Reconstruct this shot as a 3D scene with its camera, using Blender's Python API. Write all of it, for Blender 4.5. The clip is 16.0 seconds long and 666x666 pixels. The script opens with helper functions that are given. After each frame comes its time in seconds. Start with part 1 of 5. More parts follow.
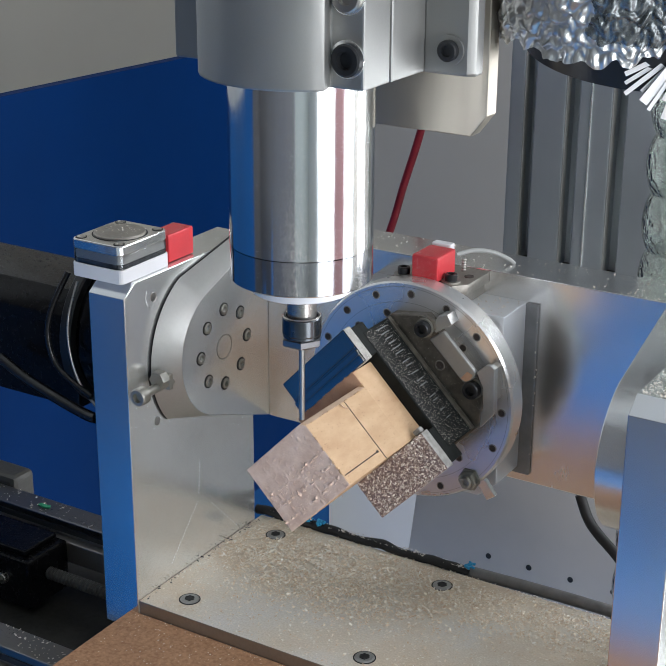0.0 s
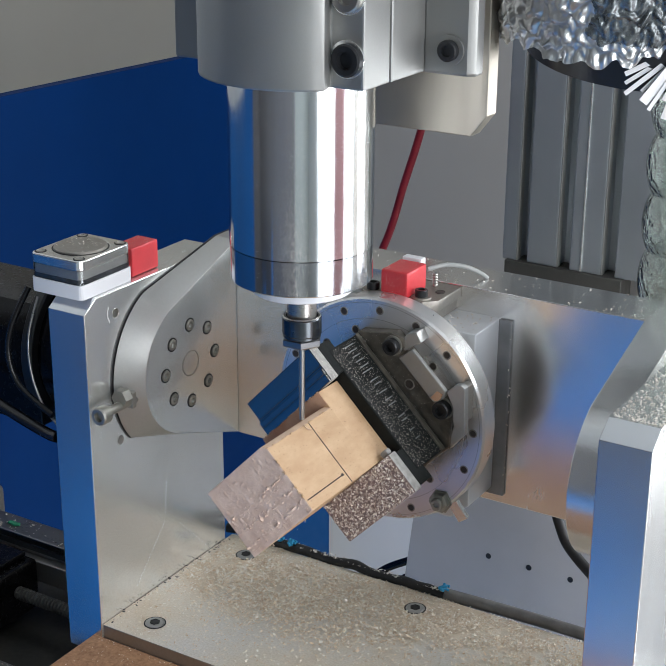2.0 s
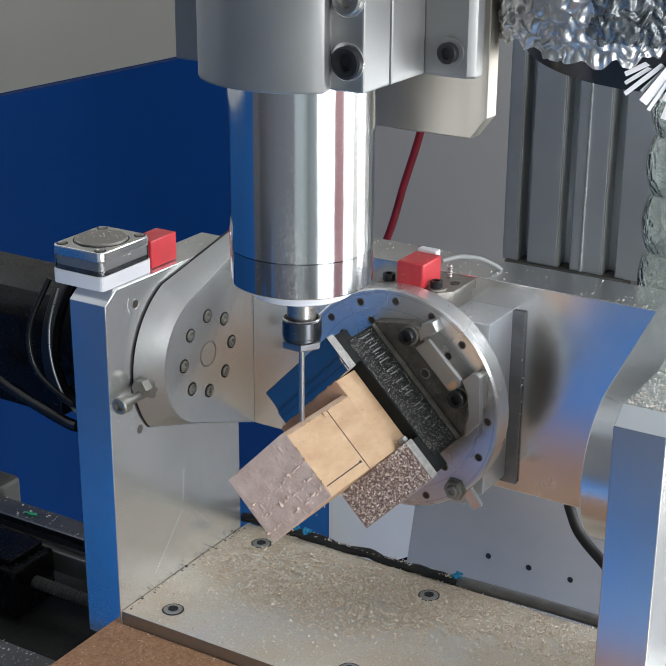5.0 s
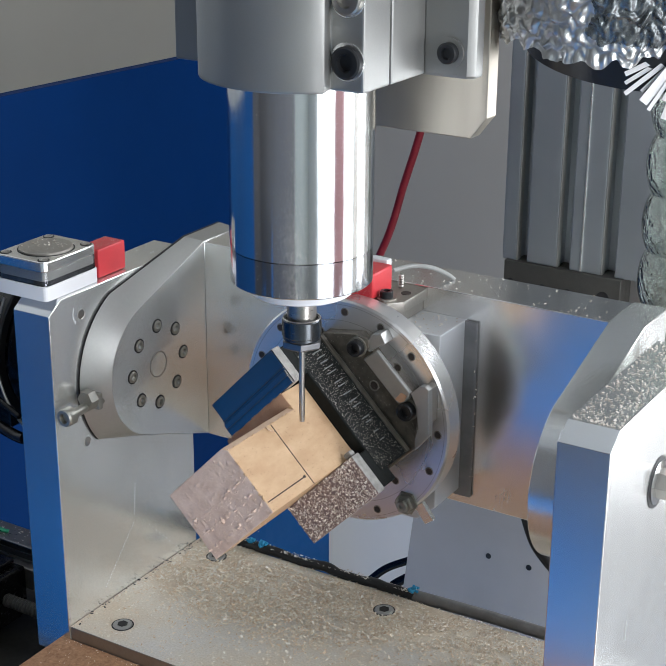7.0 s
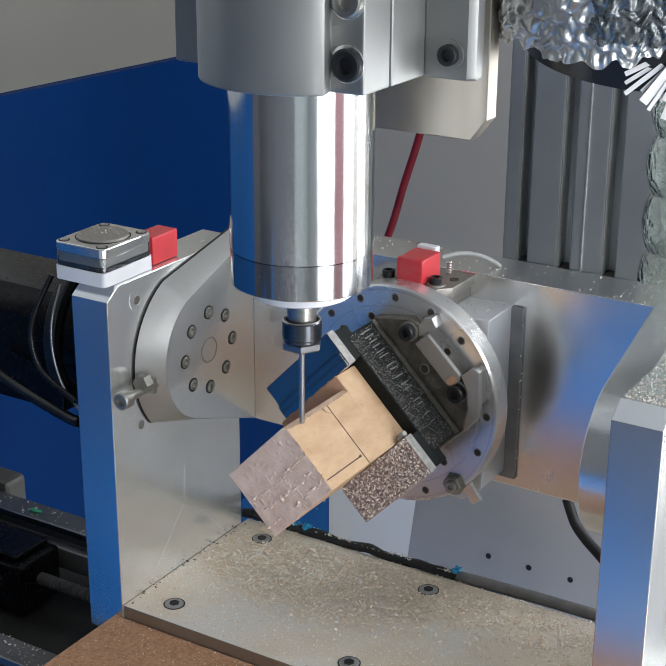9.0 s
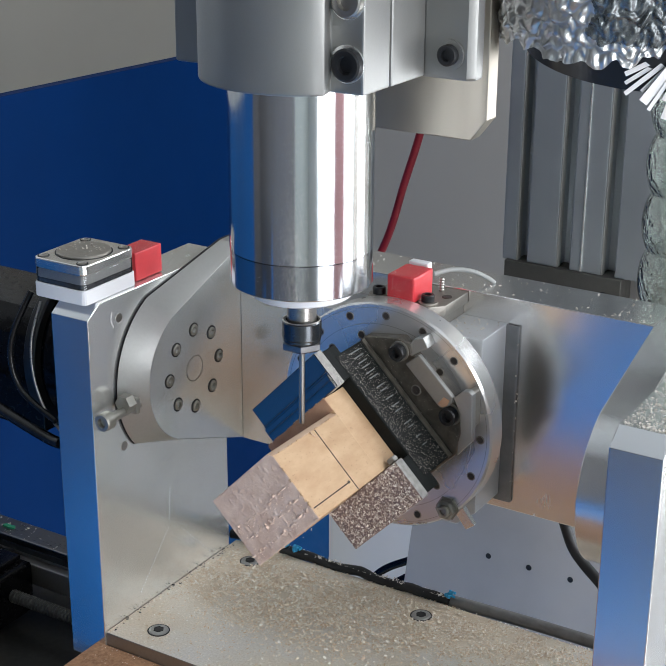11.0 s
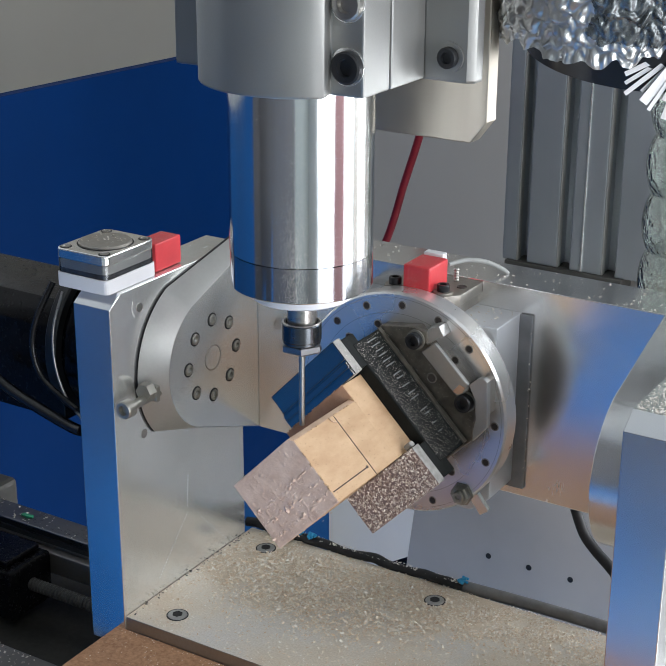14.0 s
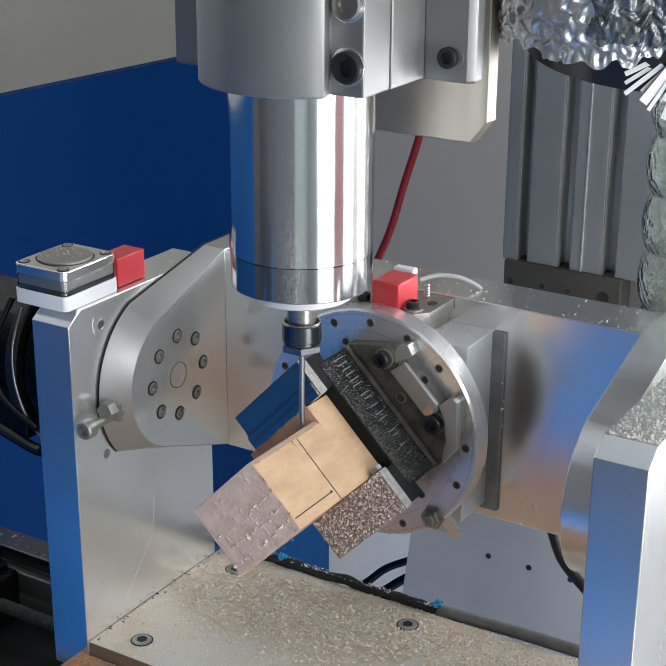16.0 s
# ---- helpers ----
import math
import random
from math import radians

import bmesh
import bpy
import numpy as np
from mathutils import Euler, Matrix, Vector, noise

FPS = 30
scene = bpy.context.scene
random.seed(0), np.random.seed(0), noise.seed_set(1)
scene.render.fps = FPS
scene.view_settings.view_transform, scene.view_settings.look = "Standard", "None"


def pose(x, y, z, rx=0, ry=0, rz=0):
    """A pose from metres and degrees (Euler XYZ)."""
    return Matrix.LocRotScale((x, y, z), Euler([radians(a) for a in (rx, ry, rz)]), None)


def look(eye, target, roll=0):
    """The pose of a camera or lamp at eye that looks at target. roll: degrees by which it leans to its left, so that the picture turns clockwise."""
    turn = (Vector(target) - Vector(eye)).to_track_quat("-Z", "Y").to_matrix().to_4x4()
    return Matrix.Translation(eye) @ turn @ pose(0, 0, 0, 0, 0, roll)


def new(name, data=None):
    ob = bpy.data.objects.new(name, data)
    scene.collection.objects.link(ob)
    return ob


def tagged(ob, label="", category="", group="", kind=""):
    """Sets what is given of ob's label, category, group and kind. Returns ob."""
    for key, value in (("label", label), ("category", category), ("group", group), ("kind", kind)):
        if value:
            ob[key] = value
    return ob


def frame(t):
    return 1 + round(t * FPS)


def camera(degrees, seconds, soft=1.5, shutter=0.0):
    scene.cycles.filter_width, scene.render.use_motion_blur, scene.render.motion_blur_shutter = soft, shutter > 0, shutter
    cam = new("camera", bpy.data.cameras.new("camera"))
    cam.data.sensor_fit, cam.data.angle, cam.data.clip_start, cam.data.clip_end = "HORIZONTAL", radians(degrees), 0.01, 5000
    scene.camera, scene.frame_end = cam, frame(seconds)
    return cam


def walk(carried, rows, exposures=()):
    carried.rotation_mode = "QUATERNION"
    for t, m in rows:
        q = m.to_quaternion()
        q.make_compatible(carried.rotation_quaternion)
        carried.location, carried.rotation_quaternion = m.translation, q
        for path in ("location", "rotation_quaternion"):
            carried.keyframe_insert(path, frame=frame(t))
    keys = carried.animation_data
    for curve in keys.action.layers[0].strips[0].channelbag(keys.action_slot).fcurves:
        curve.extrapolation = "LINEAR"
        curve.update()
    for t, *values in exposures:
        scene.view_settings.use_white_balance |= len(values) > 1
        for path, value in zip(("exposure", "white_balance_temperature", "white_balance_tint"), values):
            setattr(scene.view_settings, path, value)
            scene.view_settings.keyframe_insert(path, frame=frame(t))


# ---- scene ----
# ---- the clip's camera: it stands still ----
cam = camera(25.47, 16.0, soft=1.0, shutter=0.0)
EYE = pose(0.4800, -0.5723, 0.4445) @ pose(0, 0, 0, 0, 0, 31.42) @ pose(0, 0, 0, 90 - 20.69, 0, 0) @ pose(0, 0, 0, 0, 0, 0.3376)
walk(cam, [(0, EYE), (16, EYE)], exposures=[(0, 0.0), (16, 0.0)])

# ---- light: dim sky, daylight through the shop window, an added fill ----
world = bpy.data.worlds.new("world")
scene.world = world
world.use_nodes = True
wn = world.node_tree
sky = wn.nodes.new("ShaderNodeTexSky")
sky.sky_type, sky.sun_disc = "NISHITA", False
sky.sun_elevation, sky.sun_rotation = radians(38), radians(120)
wn.links.new(sky.outputs[0], wn.nodes["Background"].inputs[0])
wn.nodes["Background"].inputs[1].default_value = 0.10


def area(name, m, sx, sy, power, colour):
    lamp = bpy.data.lights.new(name, "AREA")
    lamp.shape, lamp.size, lamp.size_y, lamp.energy, lamp.color = "RECTANGLE", sx, sy, power, colour
    ob = new(name, lamp)
    ob.matrix_world = m
    return ob


# two glazed openings in the window wall; added fill in the back wall, unseen
DAY = (0.898, 0.940, 1.0)
area("window_light", look((2.49, -0.88, 0.55), (0, -0.88, 0.55)), 1.13, 2.55, 65, DAY)
area("window_light", look((2.49, 0.90, 0.55), (0, 0.90, 0.55)), 0.82, 2.55, 38, DAY)
# added fill lamp, no real window here
area("window_light", look((1.40, 1.39, 0.55), (1.40, 0, 0.55)), 0.64, 2.55, 60, DAY)

# ---- materials ----


def mat(name):
    m = bpy.data.materials.new(name)
    m.use_nodes = True
    return m, m.node_tree, m.node_tree.nodes["Principled BSDF"]


def link(nt, a, b):
    nt.links.new(a, b)


def coords(nt, scale=(1, 1, 1)):
    tc, mp = nt.nodes.new("ShaderNodeTexCoord"), nt.nodes.new("ShaderNodeMapping")
    mp.inputs["Scale"].default_value = scale
    link(nt, tc.outputs["Object"], mp.inputs[0])
    return mp.outputs[0]


def noise_tex(nt, vec, scale, detail=4, rough=0.55):
    n = nt.nodes.new("ShaderNodeTexNoise")
    n.inputs["Scale"].default_value, n.inputs["Detail"].default_value = scale, detail
    n.inputs["Roughness"].default_value = rough
    link(nt, vec, n.inputs["Vector"])
    return n.outputs["Fac"]


def ramp(nt, fac, stops):
    r = nt.nodes.new("ShaderNodeValToRGB")
    while len(r.color_ramp.elements) < len(stops):
        r.color_ramp.elements.new(0.5)
    for e, (p, c) in zip(r.color_ramp.elements, stops):
        e.position = p
        e.color = (*c, 1) if len(c) == 3 else (c[0], c[0], c[0], 1)
    link(nt, fac, r.inputs[0])
    return r.outputs[0]


def bump(nt, fac, strength, distance, bsdf):
    b = nt.nodes.new("ShaderNodeBump")
    b.inputs["Strength"].default_value, b.inputs["Distance"].default_value = strength, distance
    link(nt, fac, b.inputs["Height"])
    link(nt, b.outputs[0], bsdf.inputs["Normal"])


def metal(name, colour, rough, stretch=(1, 1, 1), grain=300, grain_amount=0.05, stain=0.08, bumpy=0.03, metallic=1.0, smear=22):
    """Machined metal: fine grain drawn out along one axis, and broad smears in the gloss."""
    m, nt, b = mat(name)
    fine = noise_tex(nt, coords(nt, stretch), grain, 3)
    broad = noise_tex(nt, coords(nt), smear, 3, 0.5)
    mix = nt.nodes.new("ShaderNodeMath")
    mix.operation = "ADD"
    r1 = ramp(nt, fine, [(0.3, (rough - grain_amount,)), (0.7, (rough + grain_amount,))])
    r2 = ramp(nt, broad, [(0.35, (0.0,)), (0.75, (stain,))])
    link(nt, r1, mix.inputs[0])
    link(nt, r2, mix.inputs[1])
    link(nt, mix.outputs[0], b.inputs["Roughness"])
    lo = tuple(c * 0.90 for c in colour)
    link(nt, ramp(nt, broad, [(0.3, lo), (0.7, colour)]), b.inputs["Base Color"])
    b.inputs["Metallic"].default_value = metallic
    if bumpy:
        bump(nt, fine, bumpy, 0.0004, b)
    return m


def plain(name, colour, rough, metallic=0.0, var=0.12, scale=60, bumpy=0.05, spec=0.5):
    m, nt, b = mat(name)
    n = noise_tex(nt, coords(nt), scale, 6)
    n2 = noise_tex(nt, coords(nt), scale * 9, 3)
    lo, hi = tuple(c * (1 - var) for c in colour), tuple(min(1, c * (1 + var)) for c in colour)
    link(nt, ramp(nt, n, [(0.3, lo), (0.7, hi)]), b.inputs["Base Color"])
    link(nt, ramp(nt, n2, [(0.3, (max(0.02, rough - 0.06),)), (0.7, (min(1, rough + 0.06),))]), b.inputs["Roughness"])
    b.inputs["Metallic"].default_value = metallic
    b.inputs["Specular IOR Level"].default_value = spec
    bump(nt, n2, bumpy, 0.0004, b)
    return m




def milled():
    """Milled aluminium: upright tool marks in the gloss, cloudy handling stains and a faint warm film."""
    m, nt, b = mat("milled_aluminium")
    streak = noise_tex(nt, coords(nt, (1, 1, 0.05)), 210, 3)
    cloud = noise_tex(nt, coords(nt), 15, 5, 0.62)
    speck = noise_tex(nt, coords(nt), 420, 2)
    col = ramp(nt, cloud, [(0.32, (0.70, 0.71, 0.69)), (0.5, (0.80, 0.81, 0.79)), (0.68, (0.85, 0.855, 0.845))])
    dots = ramp(nt, speck, [(0.15, (0.62, 0.61, 0.58)), (0.5, (1, 1, 1))])
    mul = nt.nodes.new("ShaderNodeMixRGB")
    mul.blend_type = "MULTIPLY"
    mul.inputs[0].default_value = 0.3
    link(nt, col, mul.inputs[1])
    link(nt, dots, mul.inputs[2])
    link(nt, mul.outputs[0], b.inputs["Base Color"])
    add = nt.nodes.new("ShaderNodeMath")
    add.operation = "ADD"
    link(nt, ramp(nt, streak, [(0.1, (0.165,)), (0.9, (0.235,))]), add.inputs[0])
    link(nt, ramp(nt, cloud, [(0.1, (0.08,)), (0.9, (0.0,))]), add.inputs[1])
    link(nt, add.outputs[0], b.inputs["Roughness"])
    b.inputs["Metallic"].default_value = 0.82
    return m


ALU = milled()
ALU_FACE = metal("bright_milled_face", (0.82, 0.83, 0.84), 0.24, (1, 1, 1), 40, 0.0, 0.05, 0, 1.0, 9)
ALU_X = metal("brushed_aluminium", (0.88, 0.875, 0.86), 0.22, (12, 1, 1), 260, 0.01, 0.05, 0)
ALU_FINE = metal("turned_aluminium", (0.76, 0.745, 0.735), 0.25, (1, 1, 1), 60, 0.0, 0.06, 0, 0.76, 30)
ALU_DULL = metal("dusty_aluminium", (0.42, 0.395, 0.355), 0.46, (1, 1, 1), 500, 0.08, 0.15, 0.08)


def dusty_plate():
    """Aluminium under a film of wood dust, greyer where it has been wiped."""
    m, nt, b = mat("dust_filmed_aluminium")
    broad = noise_tex(nt, coords(nt), 16, 5, 0.6)
    fine = noise_tex(nt, coords(nt), 900, 3)
    film = ramp(nt, broad, [(0.34, (0.84, 0.81, 0.76)), (0.48, (0.85, 0.78, 0.67)), (0.66, (0.80, 0.68, 0.53))])
    speck = ramp(nt, fine, [(0.35, (0.84, 0.82, 0.78)), (0.6, (1, 1, 1))])
    mul = nt.nodes.new("ShaderNodeMixRGB")
    mul.blend_type = "MULTIPLY"
    mul.inputs[0].default_value = 0.8
    link(nt, film, mul.inputs[1])
    link(nt, speck, mul.inputs[2])
    link(nt, mul.outputs[0], b.inputs["Base Color"])
    link(nt, ramp(nt, broad, [(0.35, (0.34,)), (0.6, (0.5,))]), b.inputs["Roughness"])
    b.inputs["Metallic"].default_value = 0.2
    bump(nt, fine, 0.1, 0.0004, b)
    return m


BASE_ALU = dusty_plate()
STEEL = metal("polished_steel", (0.76, 0.77, 0.78), 0.10, (1, 1, 0.012), 420, 0.02, 0.03, 0.05)
STEEL_BAND = metal("polished_steel_band", (0.52, 0.53, 0.55), 0.11, (1, 1, 0.012), 420, 0.02, 0.03, 0.05)
STEEL_DARK = metal("blackened_steel", (0.13, 0.14, 0.15), 0.22, (1, 1, 1), 200, 0.03, 0.05)
NUT_GREY = metal("worn_nut_steel", (0.24, 0.25, 0.26), 0.30, (1, 1, 1), 200, 0.03, 0.05)
DUSTY_STEEL = metal("dusty_steel", (0.37, 0.36, 0.32), 0.42, (1, 1, 1), 300, 0.06, 0.1, 0.04, 0.8)
MOTOR_BLACK = plain("glossy_black_paint", (0.005, 0.005, 0.006), 0.24, 0, 0.2, 40, 0.02, 0.16)
CABLE = plain("glossy_black_cable", (0.008, 0.008, 0.009), 0.22, 0, 0.2, 60, 0.05, 0.4)
HOLE = plain("dark_drilled_hole", (0.055, 0.045, 0.04), 0.5, 0.3, 0.3, 300)
ALU_MATTE = metal("matte_milled_block", (0.69, 0.71, 0.73), 0.34, (1, 1, 1), 60, 0.0, 0.08, 0, 0.55, 25)
STEEL_GREY = metal("ground_steel", (0.46, 0.44, 0.41), 0.28, (1, 1, 8), 300, 0.05, 0.08)
CAST = metal("blasted_aluminium", (0.305, 0.306, 0.294), 0.39, (1, 1, 1), 1800, 0.07, 0.07, 0.07, 0.72)
SCREW_BLACK = plain("black_screw_steel", (0.020, 0.021, 0.023), 0.36, 0.3, 0.2, 200, 0.03)
EXTRUSION = metal("anodised_extrusion", (0.415, 0.450, 0.475), 0.40, (1, 1, 0.05), 300, 0.05, 0.05, 0.02, 0.8)
PLATE_WARM = metal("warm_brushed_plate", (0.46, 0.425, 0.36), 0.44, (1, 1, 0.03), 200, 0.05, 0.08)
GREYPLATE = plain("grey_painted_steel", (0.47, 0.445, 0.43), 0.5, 0.1, 0.07, 14)
VISE_BLACK = plain("black_oxide", (0.010, 0.0115, 0.011), 0.55, 0.0, 0.4, 90, 0.1, 0.15)
VISE_GREY = plain("worn_dark_steel", (0.22, 0.20, 0.17), 0.40, 0.8, 0.4, 120, 0.1)
JAW = metal("vise_jaw_steel", (0.19, 0.185, 0.185), 0.22, (1, 1, 1), 40, 0.0, 0.06, 0)
BLACK = plain("black_plastic", (0.012, 0.012, 0.013), 0.38, 0, 0.2, 40)
# black rubber, and the painted dark of holes, sockets and gaps
RUBBER_AND_GAPS = plain("black_rubber_and_gaps", (0.014, 0.014, 0.015), 0.55, 0, 0.2, 60)
RED = plain("red_plastic", (0.60, 0.04, 0.05), 0.42, 0, 0.10, 50)
JAW_DUSTY = plain("dusty_jaw_side", (0.34, 0.33, 0.31), 0.6, 0.3, 0.25, 300, 0.1)
JAW_REFLECTION = plain("jaw_board_reflection", (0.30, 0.22, 0.20), 0.5, 0.3, 0.2, 300, 0.1)
SMOKE = plain("smoky_acrylic", (0.10, 0.104, 0.11), 0.18, 0.3, 0.5, 120)
REFLECTION_DARK = plain("dark_reflection", (0.23, 0.235, 0.245), 0.4, 0.5, 0.2, 60)
RED_WIRE = plain("red_wire", (0.20, 0.007, 0.018), 0.45, 0, 0.08, 50)
WHITE = plain("white_plastic", (0.78, 0.78, 0.80), 0.40, 0, 0.03, 30)
PAPER = plain("white_paper", (0.82, 0.82, 0.82), 0.8, 0, 0.03, 40)
ALU_BLAST = metal("blasted_aluminium_rim", (0.47, 0.468, 0.45), 0.46, (1, 1, 1), 600, 0.05, 0.08, 0.05, 0.9)
OLIVE = plain("dark_olive_bed", (0.024, 0.022, 0.016), 0.6, 0, 0.3, 30)
STOP_GREY = plain("dark_grey_block", (0.075, 0.073, 0.066), 0.55, 0.4, 0.15, 40)
LEAD = plain("grey_lead", (0.36, 0.37, 0.36), 0.5, 0, 0.05, 40)
# two brighter blues: light on the blue sheet, put into the colour
BLUE_BRIGHT_LIT = plain("blue_sheet_bright_lit", (0.020, 0.185, 0.52), 0.5, 0, 0.06, 5, 0.02, 0.2)
BLUE_LIT = plain("blue_sheet_lit", (0.003, 0.050, 0.165), 0.5, 0, 0.06, 5, 0.02, 0.1)
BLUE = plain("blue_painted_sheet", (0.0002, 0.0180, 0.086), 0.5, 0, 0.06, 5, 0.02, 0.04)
WALL = plain("beige_plaster", (0.485, 0.458, 0.405), 0.9, 0, 0.04, 3, 0.05)
WALL_PALE = plain("pale_plaster", (0.66, 0.68, 0.68), 0.9, 0, 0.04, 3, 0.05)
WHITE_SHEET = plain("white_painted_sheet", (0.74, 0.76, 0.77), 0.5, 0, 0.03, 4, 0.02)
PIER = plain("brick_red_paint", (0.44, 0.22, 0.22), 0.8, 0, 0.1, 6, 0.05)
WALL_WHITE = plain("white_plaster", (0.58, 0.61, 0.59), 0.9, 0, 0.03, 3, 0.03)
WALL_FRONT = plain("grey_plaster", (0.15, 0.148, 0.152), 0.9, 0, 0.06, 3, 0.05)
SHADED_WALL = plain("shaded_wall_grey", (0.315, 0.305, 0.283), 0.6, 0, 0.04, 4, 0.02)
REFLECTOR_BLUE = plain("pale_blue_reflector", (0.28, 0.54, 0.86), 0.8, 0, 0.08, 6, 0.1)
WALL_CORNER = plain("pale_green_plaster", (0.34, 0.375, 0.36), 0.9, 0, 0.04, 3, 0.03)
FLOOR = plain("grey_concrete", (0.35, 0.35, 0.345), 0.8, 0, 0.15, 4, 0.1)
FOIL = metal("crumpled_foil", (0.60, 0.61, 0.61), 0.32, (1, 1, 1), 60, 0.04, 0.05, 0.02)
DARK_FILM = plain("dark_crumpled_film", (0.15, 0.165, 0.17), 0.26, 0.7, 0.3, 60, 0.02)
DARK_RAIL = metal("oiled_rail_steel", (0.24, 0.235, 0.23), 0.30, (1, 10, 10), 200, 0.06, 0.1)
HOSE_GREY = plain("dusty_grey_rubber", (0.21, 0.205, 0.20), 0.6, 0, 0.15, 120, 0.1)
BLUE_BIT = plain("blue_fibre", (0.02, 0.30, 0.55), 0.6, 0, 0.2, 100)
GREEN_BIT = plain("green_plastic", (0.03, 0.32, 0.16), 0.6, 0, 0.2, 100)
INK = plain("ink", (0.02, 0.016, 0.014), 0.7, 0, 0.1, 100)
PALE = plain("pale_chalk_lettering", (0.25, 0.26, 0.26), 0.7, 0, 0.35, 700)


def clear(name, tint, rough=0.05):
    m, nt, b = mat(name)
    b.inputs["Base Color"].default_value = (*tint, 1)
    b.inputs["Transmission Weight"].default_value = 1.0
    b.inputs["Roughness"].default_value = rough
    b.inputs["IOR"].default_value = 1.45
    return m


CLEAR = clear("clear_acrylic", (0.86, 0.88, 0.90))
HOSE = clear("clear_hose", (0.80, 0.84, 0.80), 0.06)
bump(HOSE.node_tree, noise_tex(HOSE.node_tree, coords(HOSE.node_tree), 150, 2), 0.55, 0.004, HOSE.node_tree.nodes["Principled BSDF"])


def wood(name, dark, light, along, ring=90, pits=0.3):
    m, nt, b = mat(name)
    n = noise_tex(nt, coords(nt, along), ring, 5, 0.6)
    f = noise_tex(nt, coords(nt, tuple(a * 3 for a in along)), ring * 4, 3)
    col = ramp(nt, n, [(0.25, dark), (0.5, tuple((a + c) / 2 for a, c in zip(dark, light))), (0.72, light)])
    fleck = ramp(nt, f, [(0.26, tuple(c * 0.55 for c in dark)), (0.36, (1, 1, 1))])
    mul = nt.nodes.new("ShaderNodeMixRGB")
    mul.blend_type = "MULTIPLY"
    mul.inputs[0].default_value = pits
    link(nt, col, mul.inputs[1])
    link(nt, fleck, mul.inputs[2])
    link(nt, mul.outputs[0], b.inputs["Base Color"])
    b.inputs["Roughness"].default_value = 0.62
    bump(nt, f, 0.25, 0.0005, b)
    return m


WOOD = wood("beech", (0.450, 0.276, 0.148), (0.62, 0.428, 0.258), (1.2, 0.5, 1.2), 80, 0.45)
WOOD_END = wood("sawn_end_grain", (0.64, 0.45, 0.355), (0.85, 0.655, 0.54), (1, 1, 1), 170, 0.35)
WOOD_FRESH = wood("fresh_cut_beech", (0.60, 0.40, 0.27), (0.74, 0.54, 0.39), (1, 1, 1), 110, 0.3)
WOOD_CUT = wood("milled_beech", (0.46, 0.25, 0.15), (0.62, 0.39, 0.25), (1, 1, 1), 120, 0.3)


def mdf():
    m, nt, b = mat("brown_fibreboard")
    n = noise_tex(nt, coords(nt), 500, 4)
    g = noise_tex(nt, coords(nt), 30, 4)
    link(nt, ramp(nt, n, [(0.3, (0.33, 0.165, 0.085)), (0.7, (0.55, 0.31, 0.17))]), b.inputs["Base Color"])
    link(nt, ramp(nt, g, [(0.3, (0.55,)), (0.7, (0.8,))]), b.inputs["Roughness"])
    bump(nt, n, 0.3, 0.0008, b)
    return m


MDF = mdf()


def chip_mat(name, stops):
    m, nt, b = mat(name)
    g = nt.nodes.new("ShaderNodeNewGeometry")
    link(nt, ramp(nt, g.outputs["Random Per Island"], stops), b.inputs["Base Color"])
    b.inputs["Roughness"].default_value = 0.7
    return m


CHIPS = chip_mat("beech_chips", [(0.0, (0.70, 0.53, 0.36)), (0.5, (0.90, 0.79, 0.64)), (1.0, (0.97, 0.93, 0.85))])
CHIPS_PALE = chip_mat("pale_chips", [(0.0, (0.50, 0.44, 0.37)), (0.6, (0.70, 0.66, 0.60)), (1.0, (0.82, 0.78, 0.72))])
CHIPS_JAW = chip_mat("stuck_chips", [(0.0, (0.34, 0.25, 0.21)), (0.55, (0.58, 0.48, 0.41)), (1.0, (0.93, 0.88, 0.80))])

# ---- building blocks ----
V = Vector


def finish(bm, bevel=0.0, segments=2, angle=40):
    bmesh.ops.recalc_face_normals(bm, faces=bm.faces)
    if bevel:
        es = [e for e in bm.edges if len(e.link_faces) == 2 and math.degrees(e.calc_face_angle(0)) > angle]
        bmesh.ops.bevel(bm, geom=es, offset=bevel, segments=segments, affect="EDGES", profile=0.5, clamp_overlap=True)
    return bm


def box(x0, x1, y0, y1, z0, z1, bevel=0.0004):
    b = bmesh.new()
    bmesh.ops.create_cube(b, size=1, matrix=Matrix.Translation(((x0 + x1) / 2, (y0 + y1) / 2, (z0 + z1) / 2))
                          @ Matrix.Diagonal((x1 - x0, y1 - y0, z1 - z0, 1)))
    return finish(b, bevel)


def frame_of(axis):
    a = V(axis).normalized()
    return a.to_track_quat("Z", "Y").to_matrix().to_4x4()


def lathe(centre, axis, profile, segments=48, smooth_bevel=0.0):
    """A turned solid: profile of (radius, distance along the axis), closed at both ends where the radius is zero."""
    b = bmesh.new()
    m = Matrix.Translation(centre) @ frame_of(axis)
    rings = []
    for r, h in profile:
        if r < 1e-7:
            rings.append([b.verts.new(m @ V((0, 0, h)))])
        else:
            rings.append([b.verts.new(m @ V((r * math.cos(2 * math.pi * i / segments), r * math.sin(2 * math.pi * i / segments), h)))
                          for i in range(segments)])
    for p, q in zip(rings, rings[1:]):
        for i in range(segments):
            j = (i + 1) % segments
            vs = [p[i % len(p)], p[j % len(p)], q[j % len(q)], q[i % len(q)]]
            vs = list(dict.fromkeys(vs))
            if len(vs) > 2:
                b.faces.new(vs)
    return finish(b)


